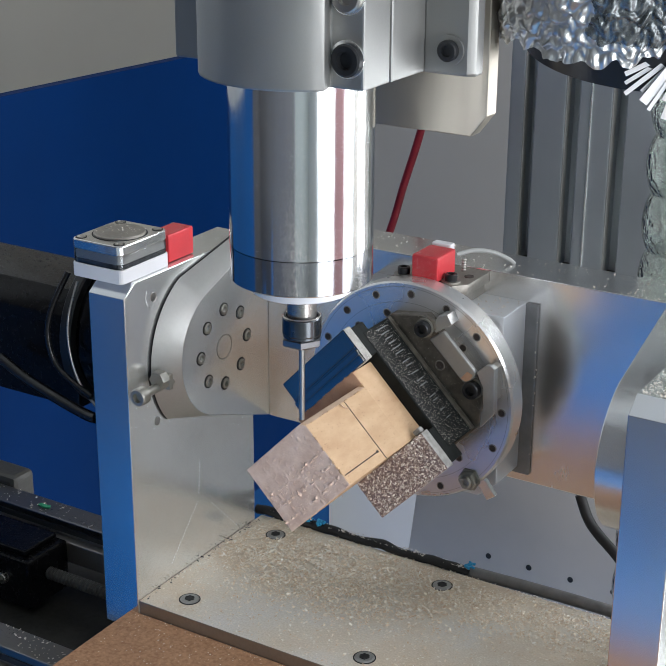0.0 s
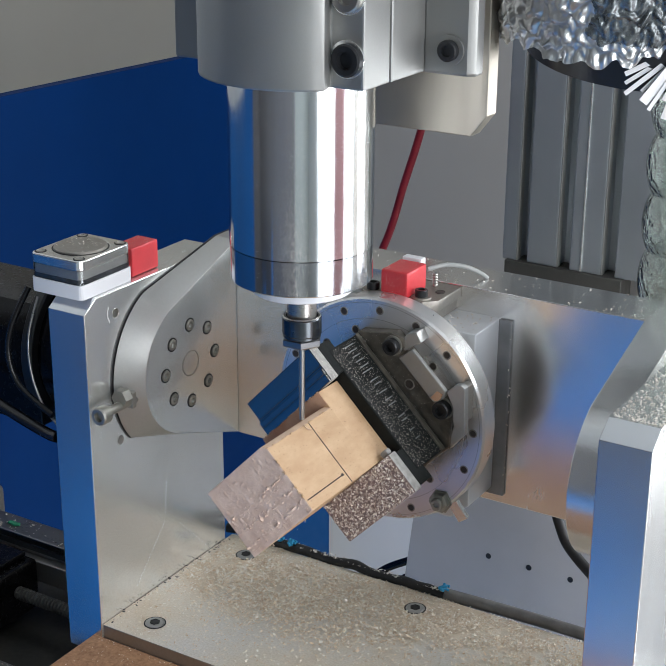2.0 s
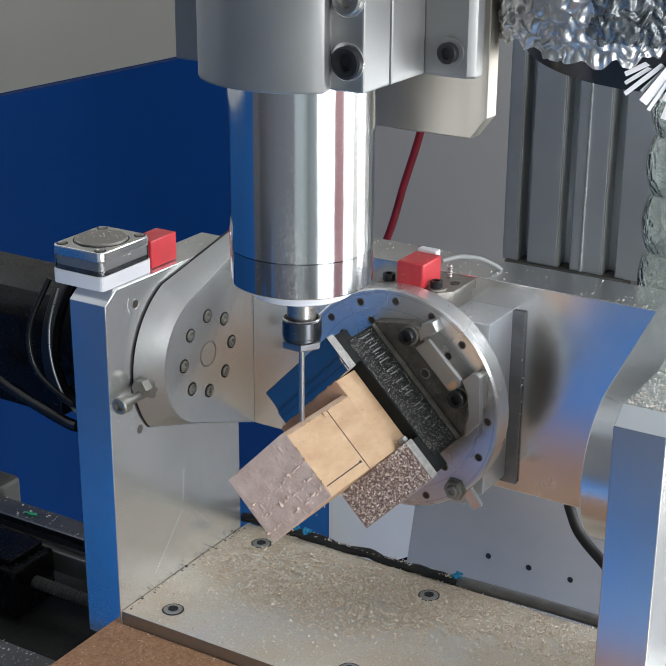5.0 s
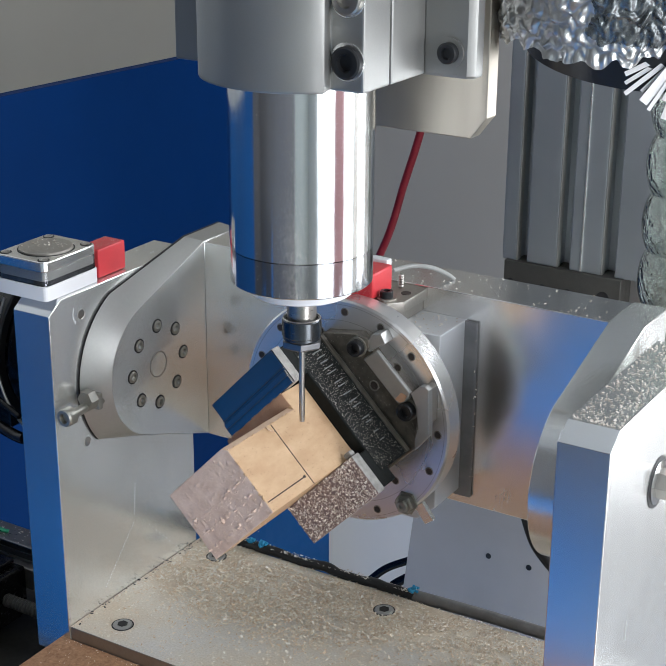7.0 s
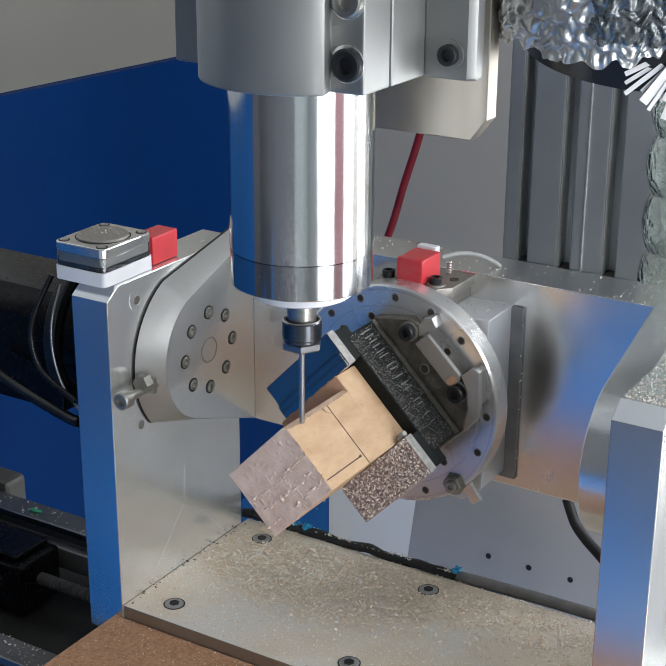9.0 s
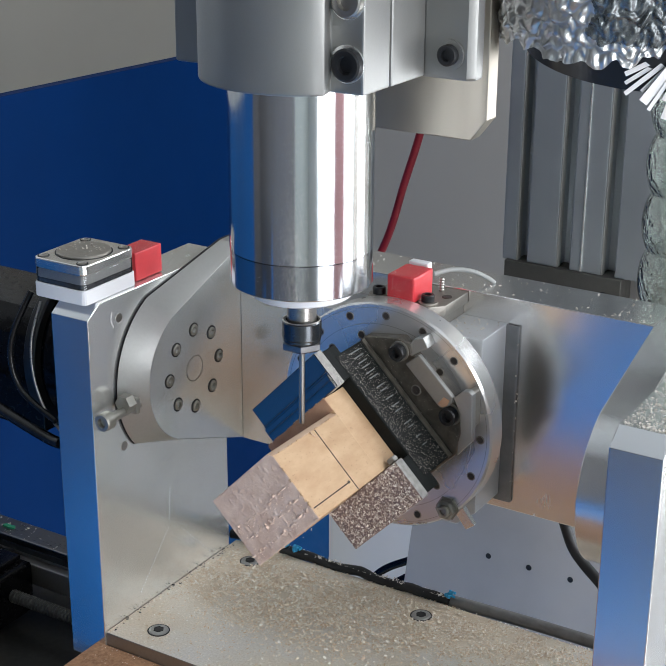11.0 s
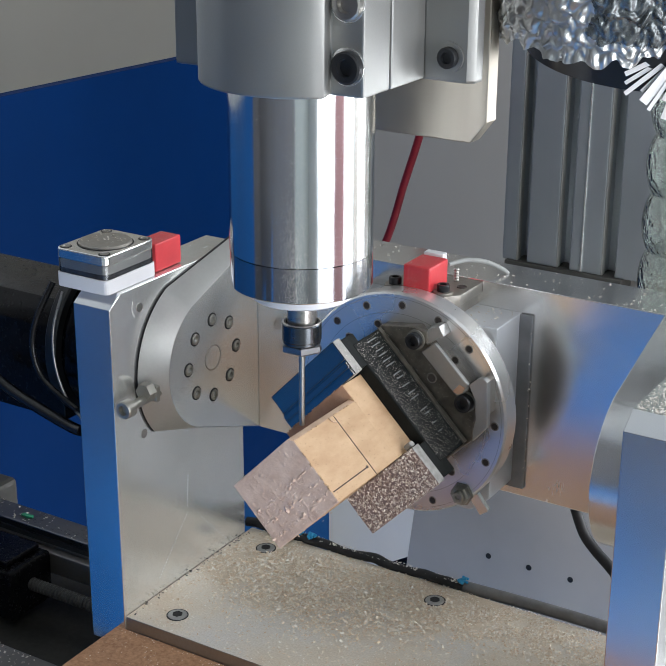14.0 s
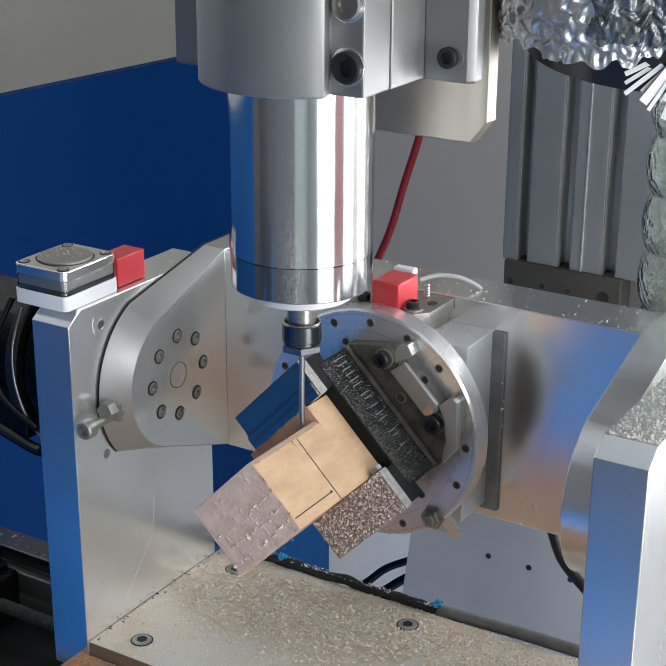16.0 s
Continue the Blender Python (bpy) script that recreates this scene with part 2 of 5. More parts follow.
def cyl(centre, axis, r, depth, segments=32, chamfer=0.0004):
    c = min(chamfer, r * 0.3, depth * 0.3)
    return lathe(centre, axis, [(0, 0), (r - c, 0), (r, c), (r, depth - c), (r - c, depth), (0, depth)], segments)


def prism(points, plane, a, c, bevel=0.0004):
    """A solid from a closed outline in a plane ("xy", "yz" or "xz"), between a and c on the third axis."""
    b = bmesh.new()
    put = {"xy": lambda u, v, w: (u, v, w), "yz": lambda u, v, w: (w, u, v), "xz": lambda u, v, w: (u, w, v)}[plane]
    lo, hi = [[b.verts.new(put(u, v, w)) for u, v in points] for w in (a, c)]
    b.faces.new(lo)
    b.faces.new(hi)
    for i in range(len(points)):
        j = (i + 1) % len(points)
        b.faces.new((lo[i], lo[j], hi[j], hi[i]))
    return finish(b, bevel)


def tube(points, r, segments=10):
    """A round cable along a smooth line through the points."""
    pts = [V(p) for p in points]
    fine = []
    for i in range(len(pts) - 1):
        p0, p1, p2, p3 = pts[max(i - 1, 0)], pts[i], pts[i + 1], pts[min(i + 2, len(pts) - 1)]
        for k in range(8):
            t = k / 8
            fine.append(0.5 * ((2 * p1) + (p2 - p0) * t + (2 * p0 - 5 * p1 + 4 * p2 - p3) * t * t + (3 * p1 - p0 - 3 * p2 + p3) * t ** 3))
    fine.append(pts[-1])
    b = bmesh.new()
    rings, side = [], None
    for i, p in enumerate(fine):
        d = (fine[min(i + 1, len(fine) - 1)] - fine[max(i - 1, 0)]).normalized()
        side = (side - d * side.dot(d)).normalized() if side else d.orthogonal().normalized()
        up = d.cross(side)
        rings.append([b.verts.new(p + r * (math.cos(2 * math.pi * k / segments) * side + math.sin(2 * math.pi * k / segments) * up))
                      for k in range(segments)])
    for p, q in zip(rings, rings[1:]):
        for i in range(segments):
            b.faces.new((p[i], p[(i + 1) % segments], q[(i + 1) % segments], q[i]))
    for f in b.faces:
        f.smooth = True
    b.faces.new(rings[0])
    b.faces.new(rings[-1])
    return finish(b)


def join(*bms):
    out = bmesh.new()
    for b in bms:
        me = bpy.data.meshes.new("join")
        b.to_mesh(me)
        out.from_mesh(me)
        bpy.data.meshes.remove(me)
        b.free()
    return out


def turned(bm, m):
    bmesh.ops.transform(bm, matrix=m, verts=bm.verts)
    return bm


def shade(me):
    """Round surfaces smooth, bevels and flat faces crisp; tubes come with smooth faces already."""
    if me.name.startswith("foil"):
        return me.shade_smooth()
    angle = 65 if any(f.use_smooth for f in me.polygons) else 20
    me.shade_smooth()
    me.set_sharp_from_angle(angle=radians(angle))


MOVING = {"table": [], "carriage": [], "head": []}


def thing(name, loc, label, category, ride="", group="", kind=""):
    """An empty at the thing's base; ride names what carries it."""
    ob = tagged(new(name), label, category, group, kind)
    ob.empty_display_size = 0.01
    ob.location = loc
    if ride:
        MOVING[ride].append(ob)
    return ob


def part(name, bm, material, parent=None, label="", smooth=True):
    """One mesh under a thing or a part. The bmesh is in the world's place."""
    me = bpy.data.meshes.new(name)
    bm.to_mesh(me)
    bm.free()
    ob = new(name, me)
    if smooth:
        shade(me)
    me.materials.append(material)
    if parent is not None:
        top = parent
        while top.parent is not None:
            top = top.parent
        off = V(top.location)
        me.transform(Matrix.Translation(-off))
        ob.parent = parent
    if label:
        ob["label"] = label
    return ob


def solo(name, bm, material, loc, label, category, ride="", group="", kind="", smooth=True):
    """A thing of one mesh."""
    me = bpy.data.meshes.new(name)
    bm.to_mesh(me)
    bm.free()
    me.transform(Matrix.Translation(-V(loc)))
    ob = tagged(new(name, me), label, category, group, kind)
    ob.location = loc
    if smooth:
        shade(me)
    me.materials.append(material)
    if ride:
        MOVING[ride].append(ob)
    return ob


def cap_screw(parent, centre, axis, r, h, material=STEEL_GREY, name="screw"):
    """A socket-head cap screw whose head starts at centre and rises along axis, with a hexagon socket."""
    a = V(axis).normalized()
    b = lathe(centre, a, [(0, 0), (r, 0), (r, h * 0.85), (r * 0.88, h), (r * 0.55, h), (r * 0.5, h * 0.45), (0, h * 0.45)], 24)
    return part(name, b, material, parent)


def socket_flat(parent, centre, axis, r, material=STEEL_GREY):
    """A countersunk socket screw, flush, its recess painted as a dark disc."""
    b = lathe(centre, axis, [(0, -0.002), (r * 0.98, -0.002), (r * 0.98, 0.0004), (r * 0.86, 0.0008), (0, 0.0008)], 32)
    s = part("screw", b, material, parent)
    a = V(axis).normalized()
    part("socket", lathe(V(centre) + a * 0.0008, axis, [(0, 0.00005), (r * 0.46, 0.00005), (r * 0.52, 0.0003), (r * 0.6, -0.0003)], 6), RUBBER_AND_GAPS, s, smooth=False)
    part("countersink", lathe(centre, axis, [(r, -0.0005), (r, 0.00025), (r * 1.12, 0.00025), (r * 1.12, -0.0005)], 32), RUBBER_AND_GAPS, s)
    return s


def plug(parent, centre, axis, r, material=None, name="screw_hole"):
    """A drilled hole: a dark disc on the face, the hole's shade in its colour."""
    b = lathe(centre, axis, [(0, 0.0002), (r * 0.9, 0.0002), (r, 0.00035), (r * 1.05, -0.001)], 20)
    return part(name, b, material or RUBBER_AND_GAPS, parent)


def drilled(parent, centre, axis, r):
    """A drilled hole with a bright countersunk lip round a disc painted dark as the bore."""
    rim = part("hole_rim", lathe(centre, axis, [(r * 0.8, 0.0001), (r * 1.0, 0.0003), (r * 1.22, 0.00012), (r * 1.22, -0.0004)], 20), ALU_DULL, parent)
    part("bore", lathe(centre, axis, [(0, 0.00015), (r * 0.9, 0.00018), (r * 0.98, 0.00034)], 20), HOLE, rim)

# ---- the room ----


def setting(name, bm, material, label, category, ride=""):
    ob = solo(name, bm, material, (0, 0, 0), label, category, ride, kind="structure")
    return ob


def build_room():
    lo, hi = -0.85, 2.4
    setting("floor", box(-1.6, 2.6, -2.6, 1.5, -0.95, lo, 0), FLOOR, "grey concrete workshop floor", "floor")
    # unseen sheet, added so that the uprights mirror pale blue
    setting("floor_mat", box(-1.3, 0.75, -2.4, -0.35, lo, -0.842, 0.002), REFLECTOR_BLUE, "pale blue sheet on the floor, added for the reflections", "mat")
    setting("ceiling", box(-1.6, 2.6, -2.6, 1.5, hi, 2.5, 0), WALL_PALE, "pale plaster ceiling of the workshop", "ceiling")
    # the opening in this wall is made up for the fill lamp
    b = join(box(-1.6, 1.07, 1.4, 1.5, lo, hi, 0), box(1.73, 2.6, 1.4, 1.5, lo, hi, 0), box(1.07, 1.73, 1.4, 1.5, 1.85, hi, 0), box(1.07, 1.73, 1.4, 1.5, lo, -0.74, 0))
    setting("wall_back", b, WALL, "beige plaster wall behind the machine", "wall")
    setting("wall_left", box(-1.6, -1.5, -0.9, 1.4, lo, hi, 0), WALL_PALE, "pale plaster side wall", "wall")
    setting("wall_left_front", box(-1.6, -1.5, -2.6, -0.9, lo, hi, 0), WALL_FRONT, "grey plaster side wall", "wall")
    setting("wall_front", box(-1.5, 1.15, -2.6, -2.5, lo, hi, 0), WALL_FRONT, "grey plaster wall facing the machine", "wall")
    setting("wall_corner", box(1.15, 2.6, -2.6, -2.5, lo, hi, 0), WALL_CORNER, "pale green plaster wall facing the machine", "wall")
    b = join(box(2.5, 2.6, -2.5, -1.45, lo, hi, 0), box(2.5, 2.6, 1.32, 1.4, lo, hi, 0), box(2.5, 2.6, -1.45, -0.31, 1.85, hi, 0),
             box(2.5, 2.6, 0.48, 1.32, 1.85, hi, 0), box(2.5, 2.6, -1.45, -0.31, lo, -0.74, 0), box(2.5, 2.6, 0.48, 1.32, lo, -0.74, 0))
    setting("wall_window", b, WALL_WHITE, "pale plaster wall with two window openings", "wall")
    setting("wall_pier", box(2.5, 2.6, -0.31, 0.48, lo, hi, 0), PIER, "brick-red painted pier between the windows", "wall")


build_room()


def build_backdrop():
    # the blue side sheet of the machine's housing runs from front to back
    p = thing("blue_side_panel", (-0.406, -0.3, -0.84), "blue painted sheet-metal side panel of the machine", "panel")
    def slope(y0, y1, drop):
        z = lambda y: 0.1984 - 0.0221 * y
        return [(y0, -0.84 if not drop else z(y0) - drop), (y1, -0.84 if not drop else z(y1) - drop), (y1, z(y1)), (y0, z(y0))]
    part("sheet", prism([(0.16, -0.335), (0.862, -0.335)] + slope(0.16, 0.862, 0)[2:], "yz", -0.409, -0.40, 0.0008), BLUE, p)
    # the sheet lower down, its stronger light put into the colour
    part("rear_skirt", box(-0.409, -0.40, 0.16, 0.862, -0.84, -0.3352, 0.0008), BLUE_LIT, p, "lower part of the sheet, blue raised for light on it")
    # out of view: the sheet's lit part, painted brighter for the mirroring metal
    part("front_sheet", prism(slope(-0.56, 0.1598, 0), "yz", -0.409, -0.40, 0.0008), BLUE_LIT, p, "front sheet, blue raised for light on it")
    # unseen, added and painted bright so that the metal faces mirror blue
    part("front_skirt", prism([(-2.30, -0.84), (-0.5602, -0.84), (-0.5602, -0.16), (-1.10, -0.16), (-1.14, -0.42), (-2.30, -0.42)], "yz", -0.409, -0.40, 0.0008), BLUE_BRIGHT_LIT, p, "unseen lower skirt, blue brightened for the reflections")
    part("folded_edge", prism(slope(-0.56, 0.862, 0.014), "yz", -0.4125, -0.4092, 0.001), BLUE, p)
    part("end_fold", box(-0.425, -0.4092, 0.845, 0.862, -0.84, 0.160, 0.0012), BLUE, p)
    # white sheet behind the machine bed
    solo("white_back_sheet", box(-0.46, 0.30, 0.90, 0.91, -0.84, -0.31, 0.001),
         WHITE_SHEET, (-0.1, 0.905, -0.84), "white painted sheet-metal panel behind the bed", "panel")
    # added panel: the wall's shade right of the spindle, as a grey colour
    solo("grey_back_sheet", box(-0.396, 0.60, 0.90, 0.91, -0.305, 0.55, 0.001),
         SHADED_WALL, (-0.1, 0.905, -0.305), "grey panel standing in for the shaded part of the wall", "panel")
    # grey bed plate under the column, with a row of drilled holes
    plate = thing("grey_bed_plate", (0.2, 0.30, -0.84), "grey painted steel bed plate with a row of holes", "machine bed")
    part("plate_face", prism([(-0.06, -0.84), (0.55, -0.84), (0.55, 0.0), (0.036, 0.0)], "xz", 0.28, 0.30, 0.001), GREYPLATE, plate)
    for i in range(8):
        plug(plate, (0.0908 + i * 0.03145, 0.28, -0.0766), (0, -1, 0), 0.0021)


build_backdrop()


def build_column():
    """The machine's column: a slotted aluminium extrusion with its foot bar."""
    c = thing("column", (0.137, 0.30, 0.0), "slotted grey anodised aluminium extrusion column", "machine column")
    z0, z1 = 0.147, 0.62
    x = 0.0902
    slots = [(0.1001, 0.1075), (0.1285, 0.1375), (0.1592, 0.1685)]
    edges = [x] + [v for s in slots for v in s] + [0.1935]
    for i in range(0, len(edges), 2):
        part("rib", box(edges[i], edges[i + 1], 0.28, 0.315, z0, z1, 0.0008), EXTRUSION, c)
    for a, b_ in slots:
        part("slot_floor", box(a - 0.001, b_ + 0.001, 0.294, 0.312, z0, z1, 0), EXTRUSION, c)
        part("slot_lip", box(a, a + 0.0008, 0.2803, 0.2860, z0, z1, 0.0002), ALU_BLAST, c, "bright slot edge")
    part("groove_line", box(0.1452, 0.1462, 0.2792, 0.281, z0, z1, 0.0002), ALU, c, "bright narrow groove")
    part("side_rail", box(0.1945, 0.206, 0.288, 0.32, 0.0, z1, 0.0008), EXTRUSION, c)
    part("core", box(x, 0.1945, 0.313, 0.345, 0.0, z1, 0.001), EXTRUSION, c)
    part("foot_bar", box(x + 0.003, 0.1745, 0.2770, 0.296, 0.10, 0.147, 0.0006), STOP_GREY, c, "drilled grey foot bar")
    for px_, r in ((0.0985, 0.0022), (0.121, 0.0017), (0.139, 0.0017), (0.163, 0.0042)):
        plug(c, (px_, 0.2770, 0.1335), (0, -1, 0), r)
    # what stands under it, behind the cradle
    part("foot_plate", box(x - 0.0, 0.34, 0.302, 0.34, 0.0, 0.147, 0.001), GREYPLATE, c)


build_column()

RED_PATH = [(0.102, 0.2785, 0.44), (0.085, 0.262, 0.41), (0.066, 0.247, 0.36), (0.0550, 0.25, 0.29), (0.0380, 0.26, 0.232), (0.0230, 0.265, 0.19), (0.013, 0.268, 0.16), (0.002, 0.27, 0.135), (-0.02, 0.27, 0.09), (-0.03, 0.27, 0.05)]
solo("red_cable", tube(RED_PATH, 0.0027), RED_WIRE, (0.0, 0.27, 0.1), "red insulated cable hanging behind the spindle", "cable")


# ---- the spindle head: rises and sinks ----
AX, AY = 0.1364, -0.0374


def build_head():
    clamp = thing("spindle_mount", (AX, AY, 0.325), "sand-blasted aluminium spindle clamp on a carriage plate", "spindle mount", "head")
    r = 0.0445
    pts = [(0.181, -0.0385), (0.181, -0.0605), (0.1655, -0.0605)]
    a0, a1 = math.atan2(-0.0605 - 0.006 - AY, 0.1655 - AX), radians(-178)
    for i in range(19):
        a = a0 + (a1 - a0) * i / 18
        pts.append((AX + r * math.cos(a), AY + r * math.sin(a)))
    part("front_half", prism(pts, "xy", 0.325, 0.42, 0.001), CAST, clamp)
    part("rear_half", prism([(0.181, -0.0375), (0.181, -0.008), (0.0685, -0.008), (0.0685, -0.0375)], "xy", 0.325, 0.42, 0.001), CAST, clamp)
    part("bracket", prism([(0.181, -0.0075), (0.2010, -0.0075), (0.2045, -0.005), (0.2045, 0.002), (0.181, 0.004), (0.181, 0.029), (0.07, 0.029), (0.07, -0.0075)], "xy", 0.3245, 0.42, 0.0014), CAST, clamp)
    part("carriage_plate", prism([(0.055, 0.2895), (0.1858, 0.2895), (0.1938, 0.3000), (0.1938, 0.46), (0.055, 0.46)], "xz", 0.0295, 0.0395, 0.0006), PLATE_WARM, clamp, "bright machined carriage plate")
    for z in (0.3375, 0.3630):
        cap_screw(clamp, (0.1745, -0.0605, z), (0, -1, 0), 0.0068, 0.0042, SCREW_BLACK if z < 0.35 else STEEL_GREY)
        part("washer", lathe((0.1735, -0.0605, z), (0, -1, 0), [(0.0065, 0), (0.0079, 0), (0.0079, 0.0006), (0.0065, 0.0006)], 28), ALU, clamp)
    cap_screw(clamp, (0.1930, -0.0088, 0.3355), (0, -1, 0), 0.0046, 0.003, SCREW_BLACK)
    part("washer", lathe((0.1930, -0.0075, 0.3355), (0, -1, 0), [(0, 0), (0.0066, 0), (0.0066, 0.0012), (0, 0.0012)], 28), CAST, clamp)

    sp = thing("spindle", (AX, AY, 0.2), "polished steel milling spindle with collet nut and end mill", "spindle", "head")
    c = (AX, AY, 0)
    up = (0, 0, 1)
    part("housing", lathe(c, up, [(0, 0.2487), (0.0322, 0.2487), (0.0325, 0.249), (0.0325, 0.43), (0, 0.43)], 96), STEEL, sp, "mirror-polished round housing")
    part("end_band", lathe(c, up, [(0, 0.2325), (0.0318, 0.2325), (0.0323, 0.233), (0.0323, 0.2485), (0, 0.2485)], 96), STEEL_BAND, sp)
    part("bearing_cap", lathe(c, up, [(0, 0.2262), (0.0225, 0.2262), (0.0236, 0.2270), (0.0236, 0.2324), (0, 0.2324)], 64), WHITE, sp, "pale bearing cap")
    part("shaft", lathe(c, up, [(0, 0.205), (0.0068, 0.205), (0.0068, 0.2275), (0, 0.2275)], 40), STEEL_GREY, sp)
    part("collet_nut", lathe(c, up, [(0, 0.2030), (0.0086, 0.2030), (0.0088, 0.2034), (0.0088, 0.2045), (0.00915, 0.2050),
                                    (0.00915, 0.2125), (0.0086, 0.2133), (0.0074, 0.2133), (0.0068, 0.2115), (0, 0.2115)], 40), STEEL_DARK, sp, "blackened steel collet nut")
    part("nut_hex", lathe(c, up, [(0, 0.1980), (0.0062, 0.1980), (0.0090, 0.1992), (0.0098, 0.1999), (0.0098, 0.2026), (0.0086, 0.2031), (0, 0.2031)], 6), NUT_GREY, sp, "grey hexagon of the nut", smooth=False)
    part("nut_rim", lathe(c, up, [(0.0082, 0.2132), (0.0086, 0.2137), (0.0090, 0.2132)], 40), STEEL_GREY, sp)
    part("end_mill", lathe(c, up, [(0, 0.1610), (0.0012, 0.1610), (0.00125, 0.1635), (0.00135, 0.165), (0.00135, 0.201), (0, 0.201)], 20), STEEL_GREY, sp, "thin steel end mill")


build_head()


# ---- the trunnion: rides on the table ----
CY, CZ = 0.0707, 0.1368


def upright(parent, x0, x1, name):
    """An end plate with a chamfered front top edge."""
    b = prism([(0, -0.02), (0.119, -0.02), (0.119, 0.1905), (0.0095, 0.1905), (0, 0.1835)], "yz", x0, x1, 0.0005)
    ob = part(name, b, ALU, parent)
    ob.data.materials.append(ALU_FACE)
    for p in ob.data.polygons:
        p.material_index = 1 if p.normal.y < -0.5 else 0
    return ob


def build_frame():
    f = thing("trunnion_stand", (0.14, 0.06, -0.02), "machined aluminium trunnion stand dusted with wood chips", "machine stand", "table")
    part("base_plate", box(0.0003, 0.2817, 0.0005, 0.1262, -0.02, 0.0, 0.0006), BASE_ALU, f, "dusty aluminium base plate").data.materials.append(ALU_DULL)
    # front edge darker and duller than the top
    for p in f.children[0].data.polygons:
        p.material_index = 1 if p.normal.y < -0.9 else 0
    dots = []
    for (ya, za), (yb, zb), n in (((0.0595, 0.0383), (0.0326, 0.0093), 22), ((0.0739, 0.0306), (0.0983, 0.0050), 9), ((0.0623, 0.0624), (0.0606, 0.0435), 9)):
        for k in range(n):
            y, z = ya + (yb - ya) * k / (n - 1), za + (zb - za) * k / (n - 1)
            dots.append(box(0.0, 0.00012, y - 0.0003, y + 0.0003, z - 0.0003, z + 0.0003, 0))
    part("dotted_scratch", join(*dots), PAPER, f, "row of pale dotted scratches")
    left = upright(f, -0.0245, 0.0, "left_upright")
    right = upright(f, 0.282, 0.306, "right_upright")
    for x, y in ((0.0241, 0.0172), (0.0233, 0.1078), (0.1404, 0.1083), (0.1401, 0.0187), (0.2575, 0.0187), (0.2575, 0.1083)):
        socket_flat(f, (x, y, 0), (0, 0, 1), 0.0056, ALU_BLAST)
    for y, z in ((0.0248, 0.1779), (0.024, 0.1043)):
        plug(left, (0, y, z), (1, 0, 0), 0.0026, STEEL_GREY)
    # stop bolt and nut on the left plate
    part("stop_lug", box(0.0, 0.0110, 0.0225, 0.0260, 0.1255, 0.1350, 0.0008), DUSTY_STEEL, left)
    part("stop_bolt", cyl((0.0080, -0.0004, 0.1295), (0, 1, 0), 0.0026, 0.030, 20), DUSTY_STEEL, left)
    part("stop_nut", lathe((0.0080, 0.0147, 0.1336), (0, 1, 0), [(0, 0), (0.0050, 0), (0.0053, 0.001), (0.0053, 0.0055), (0.0035, 0.006), (0, 0.006)], 6), DUSTY_STEEL, left, smooth=False)
    cap_screw(left, (0.0080, 0.0036, 0.1295), (0, -1, 0), 0.0050, 0.0062, DUSTY_STEEL, "stop_head")
    for k in range(6):
        a = radians(150 + 14 * k)
        part("scale_mark", box(0.0, 0.00015, 0.0248 + 0.0065 * math.cos(a) - 0.0001, 0.0248 + 0.0065 * math.cos(a) + 0.0002, 0.1779 + 0.0065 * math.sin(a), 0.1779 + 0.0065 * math.sin(a) + 0.0018, 0), PAPER, left)
    # bearing bolt on the outside of the right plate
    part("bearing_gap", lathe((0.306, 0.0644, 0.1437), (1, 0, 0), [(0, 0), (0.0125, 0), (0.0125, 0.0004), (0, 0.0004)], 32), RUBBER_AND_GAPS, right)
    part("bearing_washer", lathe((0.306, 0.0644, 0.1437), (1, 0, 0), [(0, 0), (0.0105, 0), (0.0105, 0.001), (0.008, 0.0016), (0, 0.0016)], 32), STEEL, right)
    part("bearing_bolt", lathe((0.3076, 0.0644, 0.1437), (1, 0, 0), [(0, 0), (0.0072, 0), (0.0072, 0.006), (0.0062, 0.007), (0, 0.007)], 6), STEEL_GREY, right, smooth=False)
build_frame()


def arm_outline(r, grow=0.0):
    """The arm's side view: round at the axis, widening to the back plate."""
    pts = [(0.149, 0.0765 - grow), (0.115, 0.0775 - grow)]
    for i in range(25):
        a = radians(-112 - i * (205 - 112 + 38) / 24)
        pts.append((CY + r * math.cos(a), CZ + r * math.sin(a)))
    pts += [(0.116 - grow * 0.3, 0.1968 + grow * 0.3), (0.149, 0.1968 + grow * 0.3)]
    return pts


def flange_outline(r, grow):
    """The turning flange: round, but cut off below along the arm's lower edge."""
    return [(u, max(v, 0.0902 - 0.32 * (u - CY))) for u, v in arm_outline(r, grow)]


